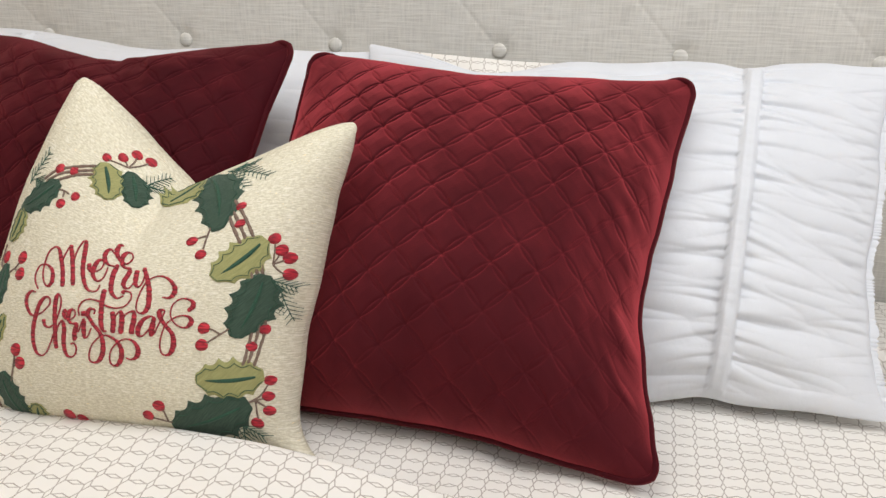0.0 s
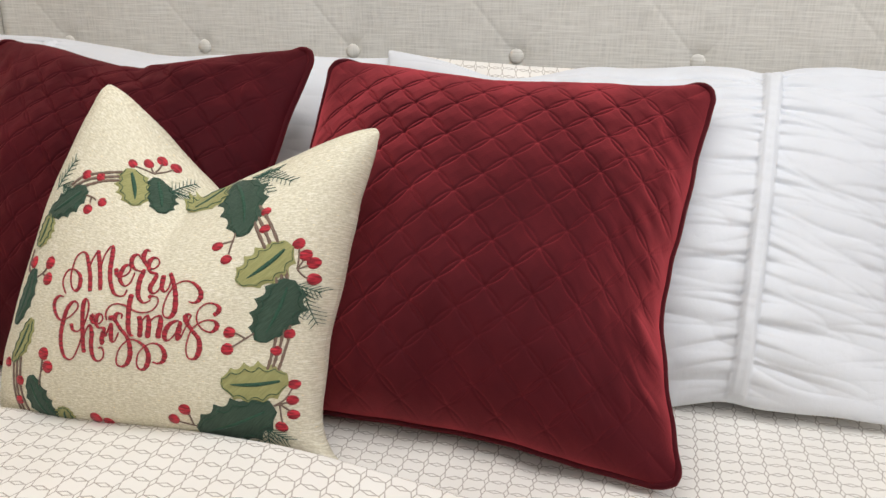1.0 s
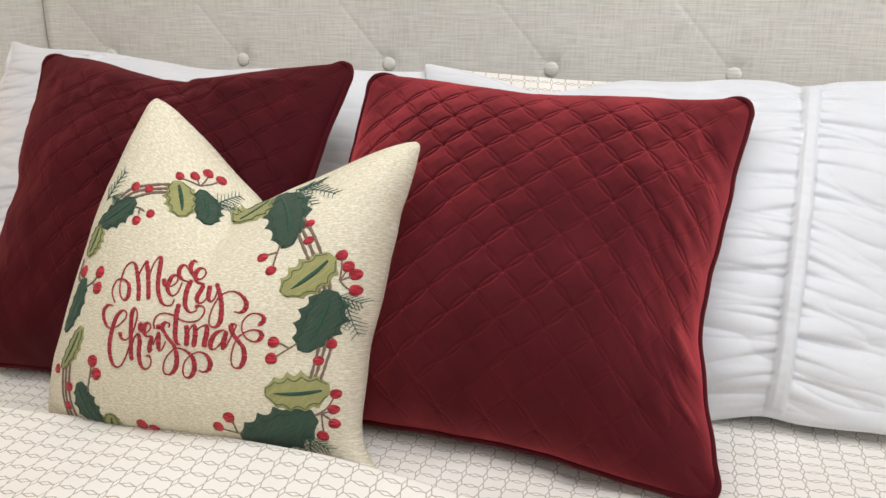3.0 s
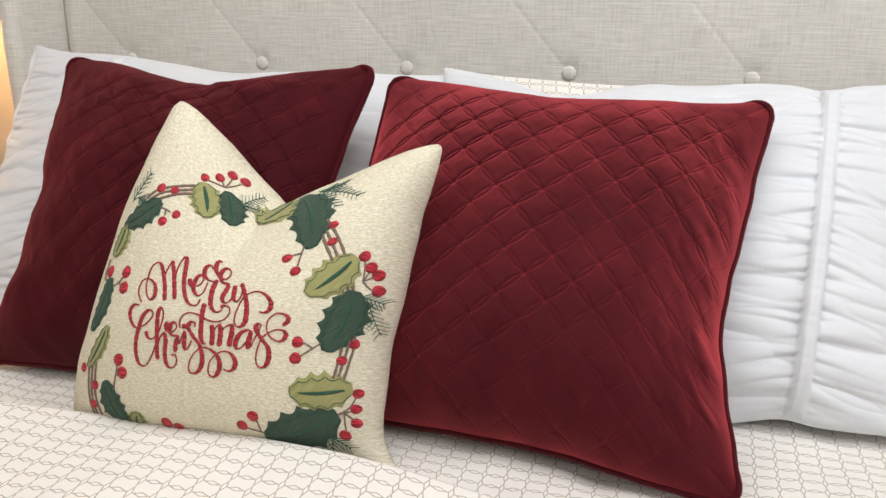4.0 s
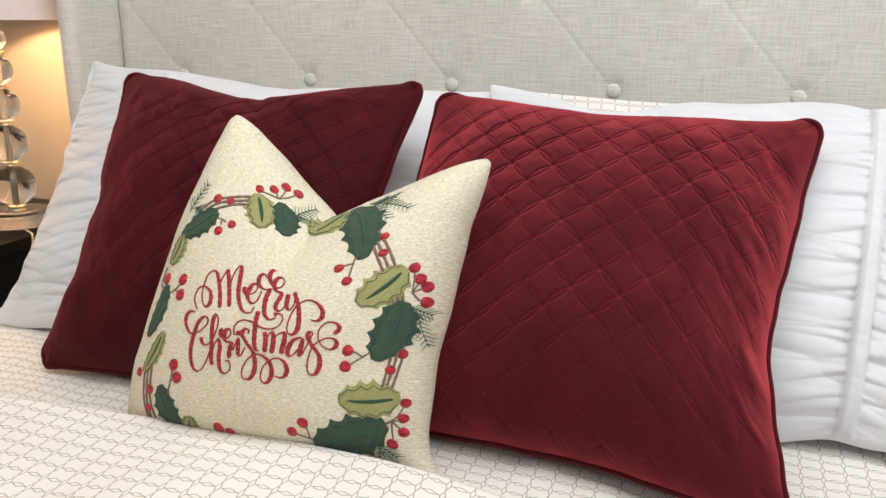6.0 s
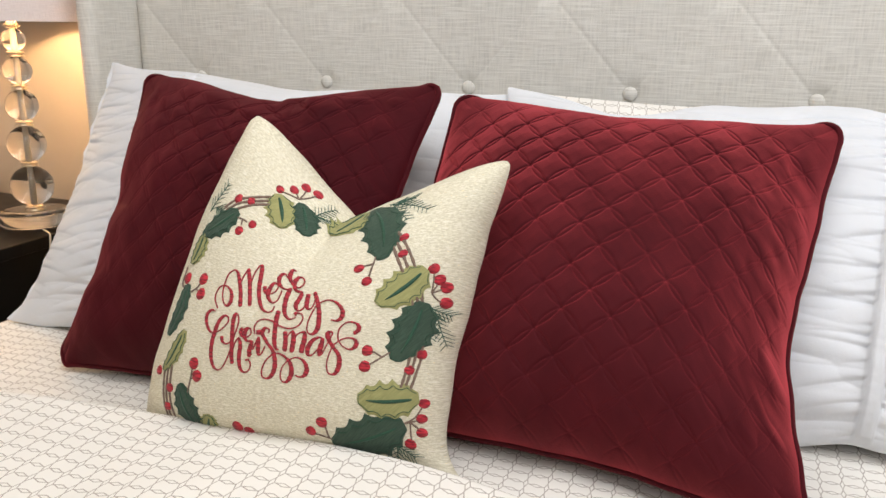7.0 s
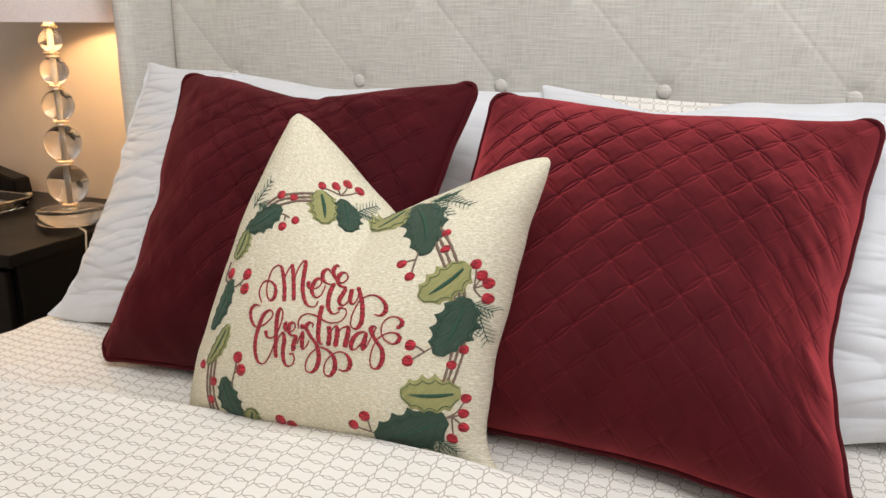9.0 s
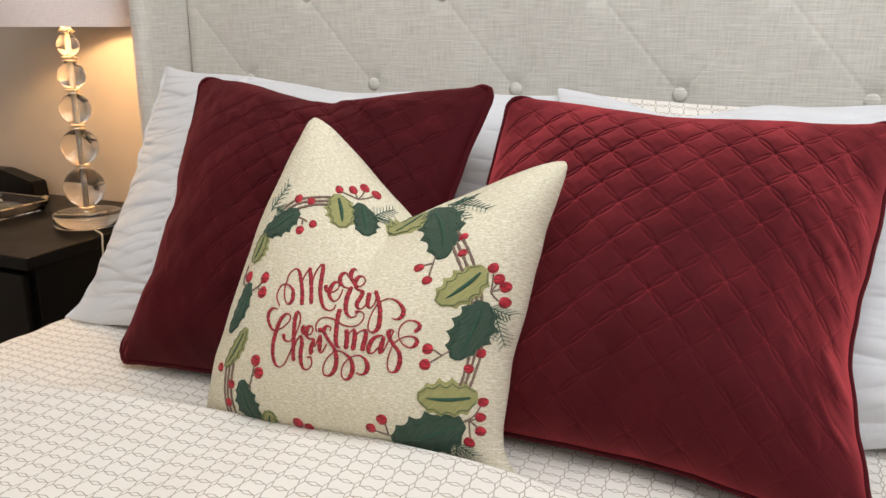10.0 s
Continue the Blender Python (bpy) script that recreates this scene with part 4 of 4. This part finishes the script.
sprig((-.120, .70), (-.010, .775), 8)
sprig((.325, .865), (.640, .672), 13)
sprig((.36, .83), (.50, .835), 8)
sprig((.385, .79), (.53, .61), 8)
sprig((.836, .019), (.957, -.016), 8)
sprig((.857, .008), (.889, -.169), 9)
sprig((.871, .0), (.975, -.203), 10)
sprig((.78, -.801), (.669, -.993), 8)
sprig((.785, -.825), (.759, -.993), 8)
sprig((.785, -.825), (.869, -.881), 7)
letter([(-.421, -.177), (-.458, -.135), (-.471, -.096), (-.459, -.048), (-.417, -.036), (-.369, -.063), (-.349, -.12), (-.364, -.151), (-.394, -.136), (-.423, -.086), (-.435, -.027), (-.435, .035), (-.409, .071), (-.378, .062), (-.34, .008), (-.303, -.06), (-.272, -.142)], [(-.33, -.002), (-.328, .05), (-.32, .1)], [(-.32, .104), (-.282, .037), (-.244, -.046), (-.213, -.123)], [(-.261, .003), (-.268, .083), (-.257, .151)], [(-.251, .153), (-.237, .137), (-.218, .071), (-.197, -.006), (-.17, -.066), (-.128, -.123), (-.088, -.137), (-.062, -.123), (-.059, -.089)])
letter([(-.169, .023), (-.152, -.013), (-.123, -.019), (-.09, .006), (-.085, .045), (-.106, .064), (-.127, .045), (-.131, -.007), (-.116, -.045), (-.081, -.07), (-.057, -.049), (-.052, -.011), (-.053, .027)])
letter([(-.05, .124), (-.078, .147), (-.1, .125), (-.094, .08), (-.06, .047), (-.021, .044), (-.007, .052), (-.009, -.009), (.003, -.079), (.022, -.125), (.057, -.154), (.084, -.143), (.093, -.133)])
letter([(-.018, .195), (-.043, .193), (-.045, .152), (-.028, .116), (.008, .085), (.047, .079), (.063, .119), (.038, .159), (.01, .151), (.002, .101), (.03, .055), (.072, .039), (.074, -.001), (.066, -.051), (.083, -.083), (.107, -.085), (.123, -.058), (.131, -.017)])
letter([(.118, .034), (.125, -.01), (.135, -.053), (.157, -.072), (.173, -.049), (.173, .001), (.157, .048)], [(.152, .051), (.193, -.018), (.226, -.092), (.243, -.178), (.229, -.222), (.201, -.227), (.18, -.199), (.176, -.137), (.186, -.071), (.207, -.023), (.258, .004), (.316, -.013), (.361, -.058), (.365, -.101), (.342, -.124), (.307, -.122)])
letter([(-.428, -.196), (-.465, -.196), (-.486, -.229), (-.473, -.273), (-.437, -.314), (-.405, -.323), (-.362, -.303), (-.335, -.275), (-.318, -.243), (-.327, -.217), (-.357, -.213), (-.385, -.254), (-.396, -.331), (-.399, -.399), (-.386, -.465), (-.357, -.518), (-.32, -.532), (-.292, -.507), (-.271, -.447), (-.263, -.407)])
letter([(-.339, -.334), (-.324, -.365), (-.289, -.371), (-.258, -.333), (-.246, -.26), (-.256, -.207), (-.28, -.187), (-.288, -.213), (-.278, -.277), (-.259, -.367), (-.248, -.432), (-.234, -.481)], [(-.247, -.41), (-.239, -.358), (-.22, -.329), (-.201, -.369), (-.196, -.435), (-.177, -.495), (-.147, -.518), (-.118, -.502), (-.112, -.467), (-.127, -.441), (-.149, -.445)])
letter([(-.206, -.263), (-.219, -.285), (-.202, -.312), (-.167, -.312), (-.148, -.285), (-.162, -.258), (-.185, -.268), (-.186, -.31), (-.163, -.335), (-.13, -.335), (-.135, -.381), (-.131, -.419), (-.114, -.4)])
letter([(-.113, -.377), (-.104, -.337), (-.093, -.305), (-.084, -.361), (-.073, -.399), (-.054, -.39), (-.04, -.343)], [(-.108, -.257), (-.103, -.273), (-.101, -.285)])
letter([(-.04, -.266), (-.042, -.241), (-.071, -.24), (-.079, -.273), (-.061, -.294), (-.033, -.325), (.014, -.368), (.039, -.431), (.038, -.488), (.015, -.526), (-.021, -.526), (-.034, -.488), (-.021, -.429), (.017, -.384), (.056, -.375), (.108, -.397), (.139, -.437), (.146, -.487), (.127, -.53), (.098, -.529), (.083, -.497), (.088, -.445), (.12, -.401), (.162, -.38), (.205, -.393), (.232, -.433), (.226, -.473), (.2, -.489), (.17, -.482)])
letter([(-.024, -.111), (-.017, -.178), (-.003, -.253), (.009, -.312), (.027, -.349), (.049, -.352)], [(-.123, -.287), (-.137, -.247), (-.127, -.207), (-.091, -.184), (-.034, -.188), (.001, -.204), (.064, -.215), (.117, -.196), (.139, -.149), (.125, -.112), (.09, -.107), (.081, -.121)])
letter([(.056, -.237), (.074, -.289), (.082, -.357)], [(.075, -.301), (.083, -.252), (.104, -.232), (.12, -.282), (.125, -.356)], [(.117, -.294), (.135, -.241), (.172, -.225), (.183, -.272), (.181, -.319), (.184, -.35)])
letter([(.29, -.245), (.269, -.24), (.234, -.264), (.216, -.313), (.223, -.352), (.248, -.351), (.278, -.303), (.29, -.245), (.289, -.302), (.29, -.344), (.304, -.335)])
letter([(.305, -.339), (.323, -.273), (.336, -.224), (.339, -.2), (.321, -.197), (.312, -.216), (.328, -.249), (.366, -.29), (.403, -.329), (.416, -.382), (.405, -.43), (.38, -.445), (.355, -.43), (.343, -.382), (.349, -.315), (.367, -.266), (.414, -.225), (.463, -.218), (.491, -.242), (.481, -.272), (.456, -.285), (.413, -.271), (.378, -.23), (.372, -.172), (.396, -.133), (.432, -.119), (.476, -.134), (.483, -.163), (.461, -.189)])


# ---- small things on the nightstand ----
def build_clock():
    """A low dark wedge, its sloping top towards the room."""
    bm = bmesh.new()
    x0, x1, y0, y1, z = -2.05, -1.828, 0.098, 0.155, 0.738
    prof = [(x0, z), (x1, z), (x1 - 0.008, z + 0.053), (x1 - 0.135, z + 0.083), (x0, z + 0.083)]
    front = [bm.verts.new((x, y0, zz)) for x, zz in prof]
    back = [bm.verts.new((x, y1, zz)) for x, zz in prof]
    bm.faces.new(front)
    bm.faces.new(back[::-1])
    for i in range(len(prof)):
        j = (i + 1) % len(prof)
        bm.faces.new((front[i], back[i], back[j], front[j]))
    bmesh.ops.bevel(bm, geom=bm.edges[:], offset=0.004, segments=2, affect="EDGES")
    tagged(part("alarm_clock", bm, ESPRESSO, smooth=False), "black wedge shaped clock on the nightstand", "clock")


def build_tray():
    """A thick glass tray with cut corners and flaring walls, gilt along its rim."""
    z, cx, cy = 0.7385, -1.81, -0.065
    tray = thing("glass_tray", (cx, cy, z), "clear cut glass tray with gilt rim on the nightstand", "tray")
    def ring(hx, hy, cut, zz):
        pts = [(hx, -hy + cut), (hx, hy - cut), (hx - cut, hy), (-hx + cut, hy), (-hx, hy - cut), (-hx, -hy + cut), (-hx + cut, -hy), (hx - cut, -hy)]
        return np.array([(cx + px, cy + py, zz) for px, py in pts])
    rows = [ring(0.001, 0.001, 0.0004, z), ring(0.108, 0.106, 0.022, z), ring(0.120, 0.120, 0.026, z + 0.026), ring(0.112, 0.112, 0.024, z + 0.026), ring(0.078, 0.085, 0.030, z + 0.006), ring(0.001, 0.001, 0.0004, z + 0.006)]
    n = 8
    faces = [(i * n + k, i * n + (k + 1) % n, (i + 1) * n + (k + 1) % n, (i + 1) * n + k) for i in range(len(rows) - 1) for k in range(n)]
    put_mesh("dish", mesh_from("dish", np.concatenate(rows), faces, smooth=False), GLASS, tray)
    plate = [ring(0.001, 0.001, 0.0004, z + 0.0072), ring(0.076, 0.083, 0.030, z + 0.0072)]
    put_mesh("mirror_plate", mesh_from("mirror_plate", np.concatenate(plate), faces[:n], smooth=False), MIRROR, tray, "pale mirrored plate")
    v, f = sweep(ring(0.116, 0.116, 0.025, z + 0.0275), 0.0014, 8, True)
    put_mesh("rim", mesh_from("rim", v, f), BRASS, tray, "champagne metal rim")
    bm = bmesh.new()
    box(bm, (cx + 0.088, cy + 0.098, z + 0.027), (cx + 0.104, cy + 0.112, z + 0.036), 0.003)
    part("knob", bm, BRASS, tray, "small metal corner knob")


def build_cord():
    pts = curve_through([(-1.385, -0.107, 0.7415), (-1.356, -0.122, 0.7415), (-1.338, -0.132, 0.7415), (-1.3315, -0.137, 0.733), (-1.331, -0.141, 0.69), (-1.331, -0.145, 0.50), (-1.331, -0.15, 0.01)], 8)
    v, f = sweep(pts, 0.0024, 8)
    tagged(put_mesh("lamp_cord", mesh_from("lamp_cord", v, f), mat_plain("ivory_cord", (0.72, 0.62, 0.48), 0.5)), "ivory lamp cord hanging down beside the nightstand", "cord")


build_clock()
build_tray()
build_cord()
